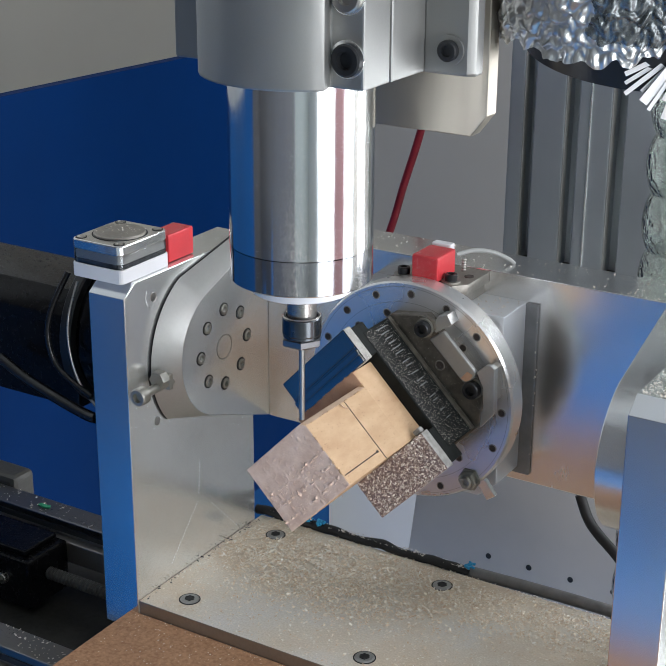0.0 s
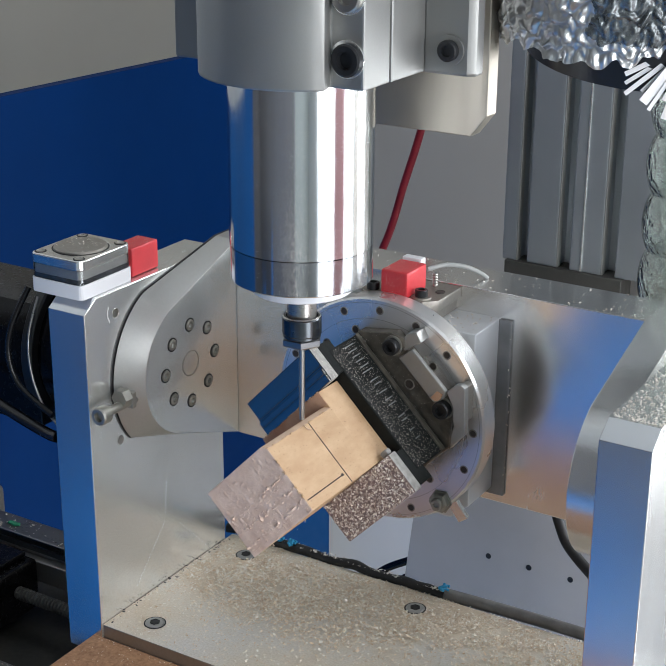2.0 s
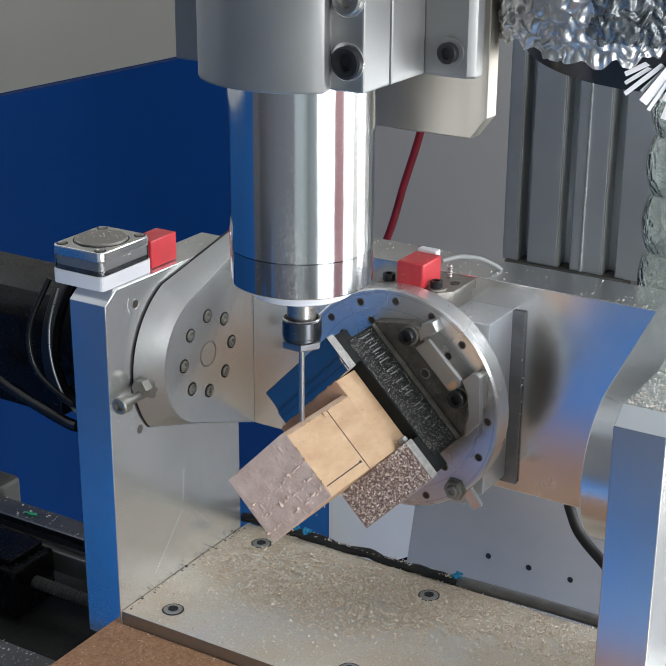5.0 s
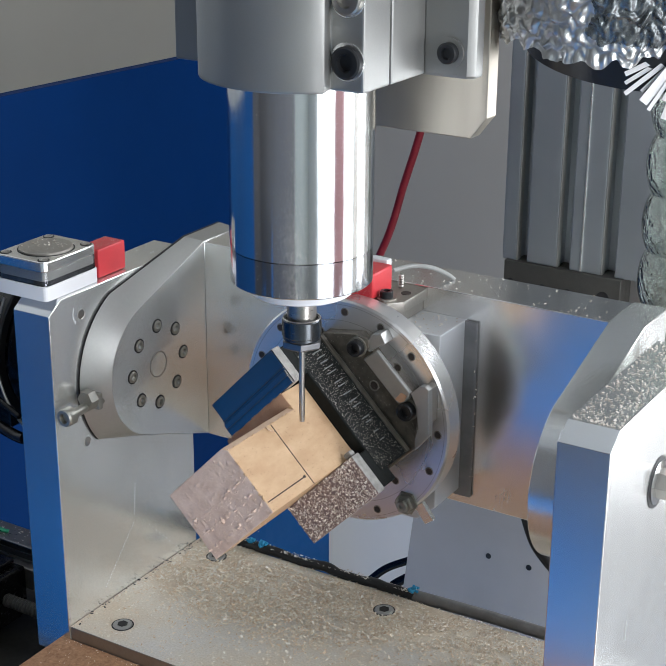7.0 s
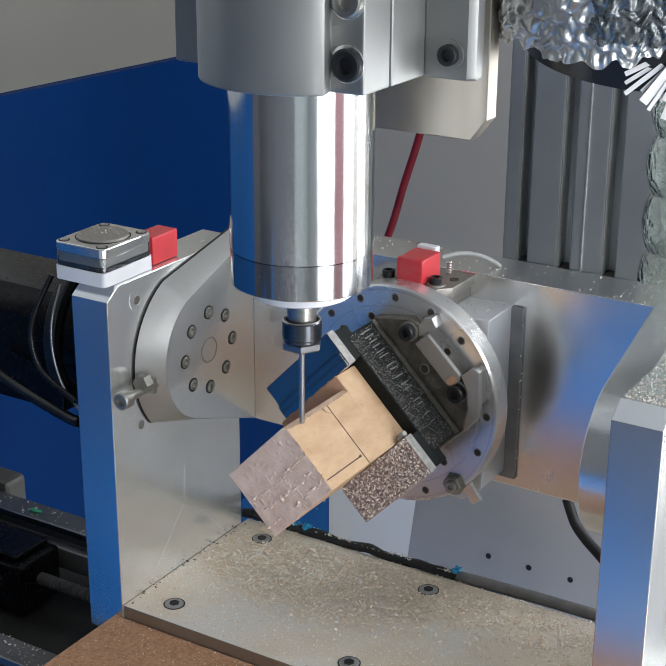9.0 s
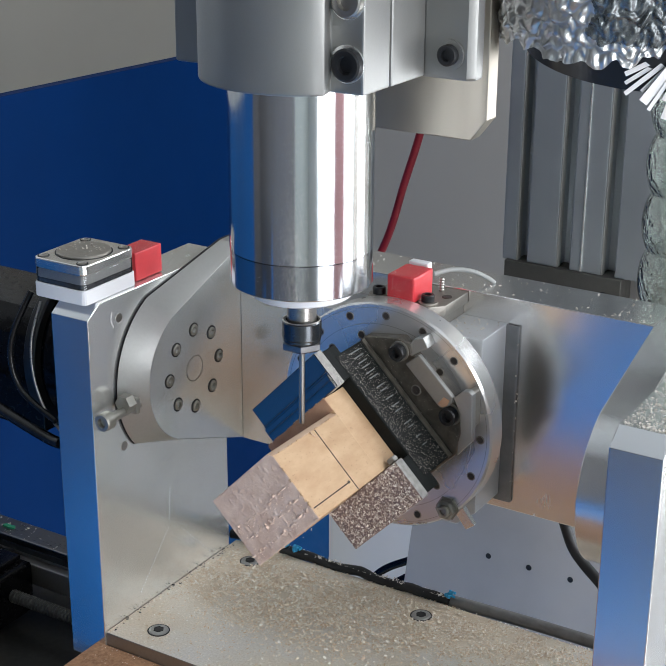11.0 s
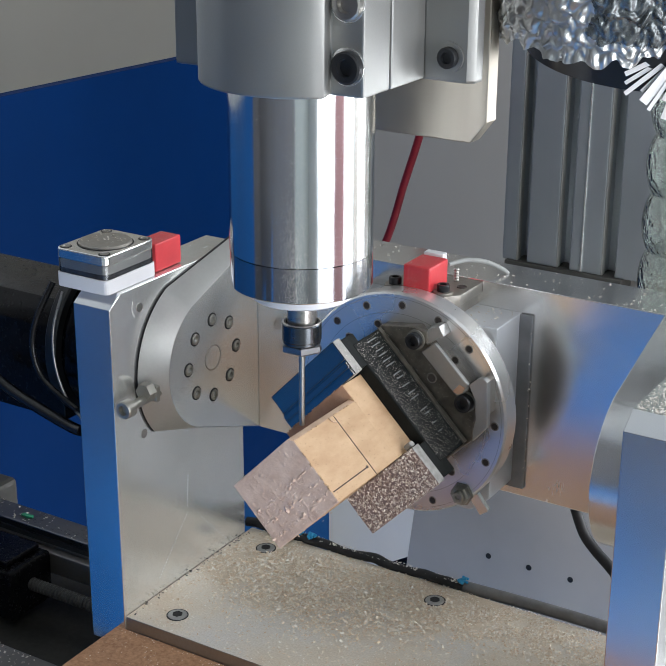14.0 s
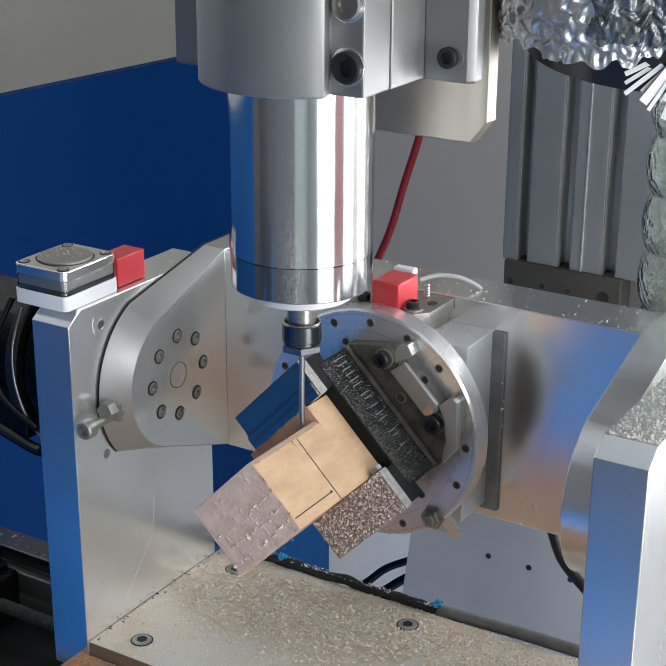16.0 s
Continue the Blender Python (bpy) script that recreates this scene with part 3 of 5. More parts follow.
def build_cradle():
    c = thing("trunnion_cradle", (0.14, 0.13, 0.076), "machined aluminium swivel cradle with two arms and a back plate", "machine cradle", "table")
    b = bmesh.new()
    lo = [b.verts.new((0.0012, u, v)) for u, v in flange_outline(0.0520, 0.004)]
    hi = [b.verts.new((0.0139, u, v)) for u, v in arm_outline(0.0405)]
    b.faces.new(lo)
    b.faces.new(hi)
    for i in range(len(lo)):
        j = (i + 1) % len(lo)
        b.faces.new((lo[i], lo[j], hi[j], hi[i]))
    left = part("left_arm", finish(b, 0.0004), ALU, c)
    left.data.materials.append(ALU_BLAST)
    for f in left.data.polygons:
        f.material_index = 0 if f.normal.x > 0.98 else 1
    part("flange_seam", prism(flange_outline(0.0524, 0.0043), "yz", 0.0, 0.0008, 0), RUBBER_AND_GAPS, left, "dark joint round the turning flange")
    part("right_arm", prism(arm_outline(0.0435), "yz", 0.2585, 0.2765, 0.0005), ALU, c)
    part("back_plate", box(0.0139, 0.2585, 0.1160, 0.1488, 0.0768, 0.1962, 0.0005), ALU_X, c, "polished aluminium back plate")
    part("bearing_flange", cyl((0.2766, CY, CZ), (1, 0, 0), 0.03, 0.0052, 48), ALU, c)
    for k in range(8):
        a = radians(90 - 45 * k)
        cap_screw(left, (0.0128, CY + 0.0228 * math.cos(a), CZ + 0.0228 * math.sin(a)), (1, 0, 0), 0.0031, 0.0021, DUSTY_STEEL)
        part("counterbore", lathe((0.0139, CY + 0.0228 * math.cos(a), CZ + 0.0228 * math.sin(a)), (1, 0, 0), [(0.0033, 0), (0.0033, 0.00025), (0.0040, 0.00025), (0.0040, 0)], 24), RUBBER_AND_GAPS, left)
    part("centre_ring", lathe((0.0139, CY, CZ), (1, 0, 0), [(0.0070, 0), (0.0070, 0.00022), (0.0075, 0.00022), (0.0075, 0)], 40), ALU_DULL, left)


build_cradle()

DX, DZ, DY = 0.1349, 0.1362, 0.0708


def build_rotary():
    t = thing("rotary_table", (DX, 0.1, 0.0768), "round aluminium rotary table with drilled face on a square block", "rotary table", "table")
    b = prism([(0.088, 0.0768), (0.171, 0.0768), (0.1815, 0.086), (0.1815, 0.1825), (0.088, 0.1825)], "xz", 0.0865, 0.116, 0.0006)
    part("block", b, ALU_MATTE, t)
    disc = part("face_plate", lathe((DX, 0.0835, DZ), (0, -1, 0), [(0, 0), (0.0600, 0), (0.0612, 0.0008), (0.0612, 0.0115), (0.0602, 0.0127), (0, 0.0127)], 96), ALU_FINE, t, "turned round face plate")
    part("plate_gap", cyl((DX, 0.0868, DZ), (0, -1, 0), 0.0585, 0.0036, 72), ALU_DULL, t)
    for k in range(16):
        a = radians(22.5 * k)
        drilled(disc, (DX + 0.0550 * math.cos(a), DY, DZ + 0.0550 * math.sin(a)), (0, -1, 0), 0.0019)
    for k in range(4):
        for a in (45 + 90 * k, 18.5 + 90 * k):
            drilled(disc, (DX + 0.0444 * math.cos(radians(a)), DY, DZ + 0.0444 * math.sin(radians(a))), (0, -1, 0), 0.0019)
    for r in (0.0500, 0.0585):
        part("turning_line", lathe((DX, DY, DZ), (0, -1, 0), [(r, -0.0002), (r, 0.00006), (r + 0.00018, 0.00006), (r + 0.00018, -0.0002)], 96), ALU_DULL, disc)
    # added dark strip: the block's reflection in the back plate, as solid colour
    part("spacer_plate", box(0.1000, 0.1885, 0.1138, 0.1158, 0.0820, 0.1822, 0.0006), REFLECTION_DARK, t, "dark strip for the block's reflection, strewn with chips")
    # bolt with nut at the rim and its little stop blade
    part("rim_nut", lathe((0.1733, DY, 0.0940), (0, -1, 0), [(0, 0), (0.0066, 0), (0.0066, 0.0008), (0.0055, 0.0009), (0.0055, 0.0034), (0.0044, 0.0040), (0, 0.0040)], 6), DUSTY_STEEL, disc, smooth=False)
    part("rim_bolt", lathe((0.1733, DY - 0.0038, 0.0940), (0, -1, 0), [(0, 0), (0.0034, 0), (0.0034, 0.0016), (0.0026, 0.0022), (0.0014, 0.0022), (0.0012, 0.0012), (0, 0.0012)], 24), DUSTY_STEEL, disc)
    part("stop_blade", turned(box(-0.003, 0.003, -0.0015, 0.0015, -0.005, 0.006, 0.0003), pose(0.1795, 0.080, 0.0855, 0, -38, 0)), ALU, disc)


build_rotary()

# the vise turns with the plate: u runs along the jaws' travel, v across it, w out of the plate
TURN = 46.0
VM = Matrix.Translation((DX, DY, DZ)) @ Matrix(((math.cos(radians(45)), math.cos(radians(TURN)), 0, 0), (0, 0, -1, 0),
                                               (-math.sin(radians(45)), math.sin(radians(TURN)), 0, 0), (0, 0, 0, 1)))


def vbox(u0, u1, v0, v1, w0, w1, bevel=0.0005):
    b = box(u0, u1, v0, v1, w0, w1, bevel)
    turned(b, VM)
    bmesh.ops.recalc_face_normals(b, faces=b.faces)
    return b


def build_vise():
    v = thing("vise", (DX, DY, DZ), "small black steel machine vise with bright jaws, gripping the wood", "vise", "table")
    part("bed", vbox(-0.0362, 0.0366, -0.0252, 0.0252, 0.0, 0.0365, 0.0008), VISE_BLACK, v, "black steel bed covered in fine chips")
    outline = [(-0.0368, -0.026), (-0.025, -0.0425), (0.025, -0.0425), (0.0378, -0.027), (0.0378, 0.027), (0.0250, 0.0428), (-0.0240, 0.0428), (-0.0368, 0.026)]
    b = turned(prism(outline, "xy", 0.0, 0.0068, 0.0005), VM)
    bmesh.ops.recalc_face_normals(b, faces=b.faces)
    part("flange", b, VISE_GREY, v, "worn dark steel foot flange")
    part("groove_lip", vbox(-0.0362, 0.0366, 0.0250, 0.0262, 0.0085, 0.0115, 0.0003), VISE_GREY, v)
    for name, u0, u1, text in (("upper_jaw", -0.0422, -0.0226, "bright steel fixed jaw"), ("lower_jaw", 0.0226, 0.0446, "bright steel moving jaw speckled with chips")):
        j = part(name, vbox(u0, u1, -0.0264, 0.0266, 0.0437, 0.0500, 0.0005), JAW, v, text)
        j.data.materials.append(JAW_DUSTY)
        # lower jaw's front: the fibreboard's pinkish reflection is put into the colour
        j.data.materials.append(JAW_REFLECTION)
        for f in j.data.polygons:
            f.material_index = (0 if u0 < 0 else 2) if f.normal.y < -0.9 else 1
        part("jaw_root", vbox(u0 + 0.001, u1 - 0.001, -0.0248, 0.0250, 0.0300, 0.0436, 0.0005), VISE_BLACK, j)
        if u0 < 0:
            part("jaw_step", vbox(-0.0302, -0.0226, -0.0264, 0.0262, 0.0498, 0.0515, 0.0003), JAW, j)
            for g in (-0.0312, -0.0268):
                part("jaw_groove", vbox(g, g + 0.0008, -0.0262, 0.0262, 0.0497, 0.0502 if g < -0.03 else 0.0517, 0), STEEL_DARK, j)
                part("ridge", vbox(g - 0.0009, g - 0.0001, -0.0262, 0.0262, 0.0498, 0.0506 if g < -0.03 else 0.0519, 0.0002), JAW, j)
    part("key_tip", vbox(0.0195, 0.0225, 0.0205, 0.0252, 0.0440, 0.0478, 0.0008), JAW_DUSTY, v)
    # cast lettering on the bed's side: plain bars
    for u, tall in ((-0.0330, 8), (-0.0300, 8), (-0.0268, 7), (-0.0240, 7), (-0.0205, 8), (-0.0176, 8), (-0.0120, 7), (-0.0094, 6), (-0.0046, 7), (0.0000, 7), (0.0030, 7), (0.0105, 6), (0.0130, 5), (0.0190, 4), (0.0240, 4)):
        part("mark", vbox(u - 0.0003, u + 0.0003, 0.0251, 0.0255, 0.0205 - tall / 2000, 0.0205 + tall / 2000, 0), PALE, v)
    def vprism(pts, w0, w1, bevel=0.0005):
        q = turned(prism(pts, "xy", w0, w1, bevel), VM)
        bmesh.ops.recalc_face_normals(q, faces=q.faces)
        return q
    c = thing("hold_down_clamp", VM @ V((-0.016, 0.050, 0)), "dull steel hold-down clamp with a black cap screw", "clamp", "table", "clamps on the vise")
    part("foot", vprism([(-0.0185, 0.0420), (-0.0195, 0.0500), (-0.0170, 0.0545), (-0.0115, 0.0530), (-0.0128, 0.0480), (-0.0136, 0.0420)], 0.0, 0.0086), ALU_BLAST, c)
    part("finger", vprism([(-0.0235, 0.0352), (-0.0245, 0.0430), (-0.0185, 0.0470), (-0.0150, 0.0440), (-0.0152, 0.0352)], 0.0069, 0.0096), VISE_GREY, c)
    part("washer", turned(lathe((0, 0, 0), (0, 0, 1), [(0.0030, 0), (0.0052, 0), (0.0052, 0.0009), (0.0030, 0.0009)], 28), VM @ pose(-0.0195, 0.0395, 0.0097)), DUSTY_STEEL, c)
    cap_screw(c, VM @ V((-0.0195, 0.0395, 0.0103)), (0, -1, 0), 0.0043, 0.0040, SCREW_BLACK)
    c = thing("hold_down_clamp", VM @ V((0.026, 0.048, 0)), "pale aluminium hold-down clamp with a black cap screw", "clamp", "table", "clamps on the vise")
    part("finger", vprism([(0.0152, 0.0490), (0.0156, 0.0560), (0.0172, 0.0582), (0.0200, 0.0588), (0.0375, 0.0422), (0.0386, 0.0298), (0.0340, 0.0345), (0.0310, 0.0395), (0.0255, 0.0440), (0.0235, 0.0462)], 0.0072, 0.0112), ALU_BLAST, c)
    part("foot", vprism([(0.0165, 0.0492), (0.0170, 0.0560), (0.0200, 0.0575), (0.0330, 0.0450), (0.0300, 0.0410)], 0.0, 0.0071), ALU_DULL, c)
    part("washer", turned(lathe((0, 0, 0), (0, 0, 1), [(0.0030, 0), (0.0055, 0), (0.0055, 0.0010), (0.0030, 0.0010)], 28), VM @ pose(0.0207, 0.0392, 0.0069)), DUSTY_STEEL, c)
    cap_screw(c, VM @ V((0.0207, 0.0392, 0.0078)), (0, -1, 0), 0.0047, 0.0045, SCREW_BLACK)
    solo("clamp_bar", vprism([(-0.0132, 0.0372), (-0.0118, 0.0472), (0.0150, 0.0478), (0.0168, 0.0455), (0.0168, 0.0400), (0.0150, 0.0376)], 0.0069, 0.0098, 0.0007), ALU_BLAST, VM @ V((0, 0.045, 0.0069)), "pale aluminium spacer bar on the vise flange", "spacer bar", "table")
    part("knot_stain", vprism([(0.0125, 0.0385), (0.0120, 0.0440), (0.0150, 0.0455), (0.0163, 0.0425), (0.0155, 0.0395)], 0.0099, 0.0102, 0.0001), WOOD_CUT, bpy.data.objects["clamp_bar"], "brown stain")
    drilled(v, VM @ V((0.0004, 0.0309, 0.0068)), (0, -1, 0), 0.0024)
    return v


build_vise()


def build_wood():
    w = thing("wood_block", VM @ V((0, -0.005, 0.04)), "beech block with milled step and pencil marks, in the vise", "wood block", "table")
    # body, with the milled step at its upper side
    CH = 0.0026
    root = turned(prism([(-0.0222, -0.0285), (0.0224, -0.0285), (0.0224, 0.0186), (-0.0222, 0.0186)], "xy", 0.0368, 0.0540, 0.0003), VM)
    cut = turned(prism([(-0.0150, -0.0285), (0.0224, -0.0285), (0.0224, 0.0186), (-0.0150 + CH, 0.0186), (-0.0150, 0.0186 - CH)], "xy", 0.0538, 0.1088, 0.0002), VM)
    b = join(root, cut)
    bmesh.ops.recalc_face_normals(b, faces=b.faces)
    ob = part("block", b, WOOD, w, "pale planed beech with a fresh horizontal cut along its top edge")
    ob.data.materials.append(WOOD_FRESH)
    for f in ob.data.polygons:
        if f.normal.z > 0.97:
            f.material_index = 1
    # sawn end, rough, with ridges of torn grain
    rnd = random.Random(4)
    n, m = 96, 76
    e = bmesh.new()
    grid = []
    for i in range(n + 1):
        row = []
        for k in range(m + 1):
            u, v = -0.0150 + 0.0374 * k / m, -0.0285 + 0.0471 * i / n
            q = V((u * 1000, v * 1000, 0))
            h = 0.1089 + 0.00010 * rnd.random() + 0.0005 * max(0, noise.noise(q * 0.45) - 0.25) + 0.0003 * max(0, noise.noise(q * 1.1) - 0.2)
            if u > 0.001:
                h += 0.0017 * max(0, math.sin((u - 0.001) * 900 + 0.5 * math.sin(v * 130) + 1.6 * noise.noise(q * 0.25))) ** 2 * max(0, noise.noise(V((q.x * 0.9, q.y * 0.55, 7))) - 0.05)
            if k in (0, m) or i in (0, n):
                h = 0.1088
            over = (v - 0.0186) - (u + 0.0150) + CH
            if over > 0:
                u, v = u + over / 2, v - over / 2
            row.append(e.verts.new(VM @ V((u, v, h))))
        grid.append(row)
    for i in range(n):
        for k in range(m):
            e.faces.new((grid[i][k], grid[i + 1][k], grid[i + 1][k + 1], grid[i][k + 1]))
    bmesh.ops.recalc_face_normals(e, faces=e.faces)
    bmesh.ops.reverse_faces(e, faces=e.faces) if sum(f.normal.y for f in e.faces) > 0 else None
    part("sawn_end", e, WOOD_END, w, "rough pinkish sawn end grain")
    torn = []
    for k in range(260):
        row = rnd.choice((0.0035, 0.0090, 0.0150, 0.0200))
        c = V((row + rnd.gauss(0, 0.0021), rnd.uniform(-0.0275, 0.0180), 0.1090))
        s = rnd.uniform(0.00010, 0.00030)
        torn.append(turned(box(-s * 0.8, s * 0.8, -s * 2.2, s * 2.2, -s * 0.5, s * 0.5, 0), VM @ Matrix.Translation(c) @ Euler((rnd.uniform(-0.4, 0.4), rnd.uniform(-0.6, 0.6), rnd.uniform(-0.4, 0.4))).to_matrix().to_4x4()))
    part("torn_grain", join(*torn), WOOD_END, w, "rows of torn fibres")
    # milled wall like the sawn end, coloured darker for the shadow on it
    part("step_wall", vbox(-0.0220, -0.0151, -0.0284, 0.0184, 0.0539, 0.0543, 0), WOOD_CUT, w, "freshly milled reddish step, its shade in the colour")
    # ragged fringe left standing along the step's outer edge, and a curl where the cutter stopped
    for k in range(26):
        s = rnd.uniform(0.0003, 0.0009)
        q = box(-s * 0.9, s * 0.5, -s * 0.8, s * 0.8, -0.0003, 0.0003, 0)
        turned(q, VM @ Matrix.Translation(V((-0.0222, -0.0275 + 0.045 * k / 25, 0.0541))) @ Euler((0, 0, rnd.uniform(-0.7, 0.7))).to_matrix().to_4x4())
        part("splinter", q, WOOD_CUT, w)
    part("curl", turned(tube([(0, 0, 0), (0.0014, 0.0010, 0.0010), (0.0030, 0.0014, 0.0006), (0.0042, 0.0024, -0.0004)], 0.00035, 6), VM @ pose(-0.0150 + CH, 0.0186, 0.078)), WOOD_FRESH, w, "thin curl of wood at the cut")
    # torn fibres along the milled edge and the sawn corner
    for k in range(34):
        if k < 12:
            c = V((-0.0150 + CH, 0.0187 + rnd.uniform(-0.0004, 0.0003), rnd.uniform(0.056, 0.108)))
        else:
            c = V((rnd.uniform(-0.014, 0.0222), 0.0186 + rnd.uniform(-0.0003, 0.0004), 0.1089))
        s = rnd.uniform(0.00014, 0.0004)
        q = box(-s * 2, s * 2, -s * 0.7, s * 0.7, -s, s, 0)
        turned(q, VM @ Matrix.Translation(c) @ Euler((rnd.uniform(0, 3), rnd.uniform(0, 3), rnd.uniform(0, 3))).to_matrix().to_4x4())
        part("splinter", q, WOOD, w)
    # pencil lines and a dot
    z = 0.0186
    part("pencil_line", vbox(-0.0120, 0.0224, z, z + 0.0001, 0.0741, 0.07465, 0), INK, w)
    part("pencil_line", vbox(0.0169, 0.01745, z, z + 0.0001, 0.0762, 0.1076, 0), INK, w)
    part("pencil_dot", turned(cyl((0.0170, z - 0.0002, 0.0770), (0, 1, 0), 0.0008, 0.00035, 14, 0), VM), INK, w)


build_wood()


def build_sensors():
    s = thing("touch_plate", (-0.02, 0.022, 0.191), "white and clear plastic tool setter with a steel button", "tool setter", "table")

    def rounded(x0, x1, y0, y1, r):
        pts = []
        for cx, cy, a in ((x1 - r, y1 - r, 0), (x0 + r, y1 - r, 90), (x0 + r, y0 + r, 180), (x1 - r, y0 + r, 270)):
            for i in range(5):
                t = radians(a + 22.5 * i)
                pts.append((cx + r * math.cos(t), cy + r * math.sin(t)))
        return pts
    o = rounded(-0.0368, -0.0022, 0.0015, 0.0435, 0.003)
    part("base", prism(o, "xy", 0.1906, 0.1985, 0.0004), WHITE, s, "white plastic base")
    part("middle", prism(rounded(-0.0350, -0.0040, 0.0033, 0.0417, 0.003), "xy", 0.1986, 0.2010, 0.0002), SMOKE, s, "smoky dark core")
    part("inner_plate", prism(rounded(-0.0350, -0.0040, 0.0033, 0.0417, 0.003), "xy", 0.2011, 0.2061, 0.0002), ALU_BLAST, s)
    part("clear_layer", prism(rounded(-0.0366, -0.0024, 0.0017, 0.0433, 0.004), "xy", 0.1986, 0.2062, 0.0004), CLEAR, s, "clear acrylic layer")
    part("top_plate", prism(rounded(-0.0368, -0.0022, 0.0015, 0.0435, 0.0045), "xy", 0.2063, 0.2118, 0.0007), ALU_X, s, "bright aluminium top plate")
    button = part("button", lathe((-0.0195, 0.0225, 0.2118), (0, 0, 1), [(0, 0), (0.0142, 0), (0.0142, 0.0008), (0.0136, 0.0014), (0, 0.0014)], 56), ALU_DULL, s, "round steel button strewn with chips")
    part("button_gap", lathe((-0.0195, 0.0225, 0.2118), (0, 0, 1), [(0.0144, 0), (0.0144, 0.00015), (0.0151, 0.00015), (0.0151, 0)], 56), RUBBER_AND_GAPS, button)
    for x, y in ((-0.0325, 0.006), (-0.0065, 0.006), (-0.0065, 0.039), (-0.0325, 0.039)):
        sc = part("screw", lathe((x, y, 0.2117), (0, 0, 1), [(0, 0.0002), (0.0014, 0.0002), (0.0017, 0.0006), (0.0024, 0.0005), (0.0024, 0)], 20), STEEL_GREY, s)
        part("screw_well", lathe((x, y, 0.2118), (0, 0, 1), [(0.0024, 0.0002), (0.0031, 0.0002), (0.0031, 0), (0.0024, 0)], 20), RUBBER_AND_GAPS, sc)

    r = solo("limit_switch", box(-0.0185, -0.0046, 0.046, 0.0687, 0.1908, 0.2069, 0.0008), RED, (-0.0115, 0.057, 0.1908), "red plastic limit switch on top of the upright", "switch", "table", "red switches")
    t = thing("proximity_switch", (0.136, 0.094, 0.183), "red plastic switch on an aluminium bracket", "switch", "table", "red switches")
    part("housing", box(0.1283, 0.1440, 0.0825, 0.1035, 0.1955, 0.2092, 0.0012), RED, t)
    part("bracket", prism([(0.1165, 0.0832), (0.1525, 0.0832), (0.1585, 0.0900), (0.1585, 0.1158), (0.1165, 0.1158)], "xy", 0.1895, 0.1953, 0.0005), ALU_DULL, t)
    part("post", box(0.118, 0.156, 0.0905, 0.1158, 0.1827, 0.1894, 0.0004), ALU_DULL, t)
    part("plug", box(0.1290, 0.1405, 0.1037, 0.1090, 0.1970, 0.2105, 0.0008), WHITE, t)
    part("threaded_pin", lathe((0.1458, 0.1095, 0.1954), (0, 0, 1), [(0, 0)] + [(0.0016 if i % 2 else 0.0013, 0.0007 * i) for i in range(11)] + [(0, 0.0078)], 16), STEEL_GREY, t)
    part("bracket_hole", lathe((0.1530, 0.1020, 0.1953), (0, 0, 1), [(0, 0.0002), (0.0024, 0.0002), (0.0026, 0.0004), (0.0027, -0.0006)], 20), HOLE, t)
    for x, y in ((0.1215, 0.087), (0.1485, 0.0895)):
        part("washer", lathe((x, y, 0.1953), (0, 0, 1), [(0, 0), (0.0052, 0), (0.0052, 0.0009), (0, 0.0009)], 28), ALU_DULL, t)
    for x, y in ((0.1215, 0.087), (0.1485, 0.0895)):
        cap_screw(t, (x, y, 0.1962), (0, 0, 1), 0.0034, 0.0036, SCREW_BLACK)
    part("lead", tube([(0.141, 0.110, 0.2035), (0.147, 0.119, 0.2045), (0.155, 0.126, 0.203), (0.162, 0.131, 0.199), (0.165, 0.133, 0.1962)], 0.0012, 10), LEAD, t, "pale translucent lead")


build_sensors()


def build_motor():
    m = thing("stepper_motor", (-0.10, CY, CZ - 0.05), "black motor with cables on the trunnion's end plate", "motor", "table")
    part("gear_flange", lathe((-0.0247, CY, CZ), (-1, 0, 0), [(0, 0), (0.050, 0), (0.050, 0.006), (0.047, 0.012), (0.047, 0.030), (0.045, 0.034), (0, 0.034)], 56), MOTOR_BLACK, m)
    b = cyl((-0.0590, CY, CZ), (-1, 0, 0), 0.0505, 0.008, 56, 0.001)
    part("collar", b, BLACK, m)
    shell = [(CY - 0.036, CZ - 0.045), (CY - 0.036, CZ + 0.012), (CY - 0.024, CZ + 0.0245), (CY + 0.024, CZ + 0.0245), (CY + 0.036, CZ + 0.012), (CY + 0.036, CZ - 0.045)]
    part("body", prism(shell, "yz", -0.20, -0.0668, 0.0012), MOTOR_BLACK, m)
    c = [(-0.0562, 0.0200, 0.1838), (-0.0634, 0.0120, 0.1620), (-0.0653, 0.0100, 0.1443), (-0.0581, 0.0100, 0.1277), (-0.0319, 0.0060, 0.1181)]
    solo("motor_cable", tube(c, 0.0018, 8), CABLE, (-0.05, 0.015, 0.1), "black cable looped round the motor", "cable", "table")
    c1 = [(-0.0480, 0.0180, 0.1800), (-0.0500, 0.0110, 0.1600), (-0.0490, 0.0095, 0.1400), (-0.0420, 0.0090, 0.1220), (-0.0290, 0.0070, 0.1120)]
    solo("motor_cable", tube(c1, 0.0008, 8), STEEL_GREY, (-0.045, 0.012, 0.14), "thin grey lead beside the motor cable", "cable", "table")
    c2 = [(-0.1140, 0.0200, 0.1198), (-0.0897, 0.0150, 0.1137), (-0.0627, 0.0100, 0.1095), (-0.0373, 0.0060, 0.1064), (-0.0275, 0.0040, 0.1068)]
    solo("motor_cable", tube(c2, 0.0032, 8), CABLE, (-0.09, 0.01, 0.08), "thick black cable sagging below the motor", "cable", "table")


build_motor()


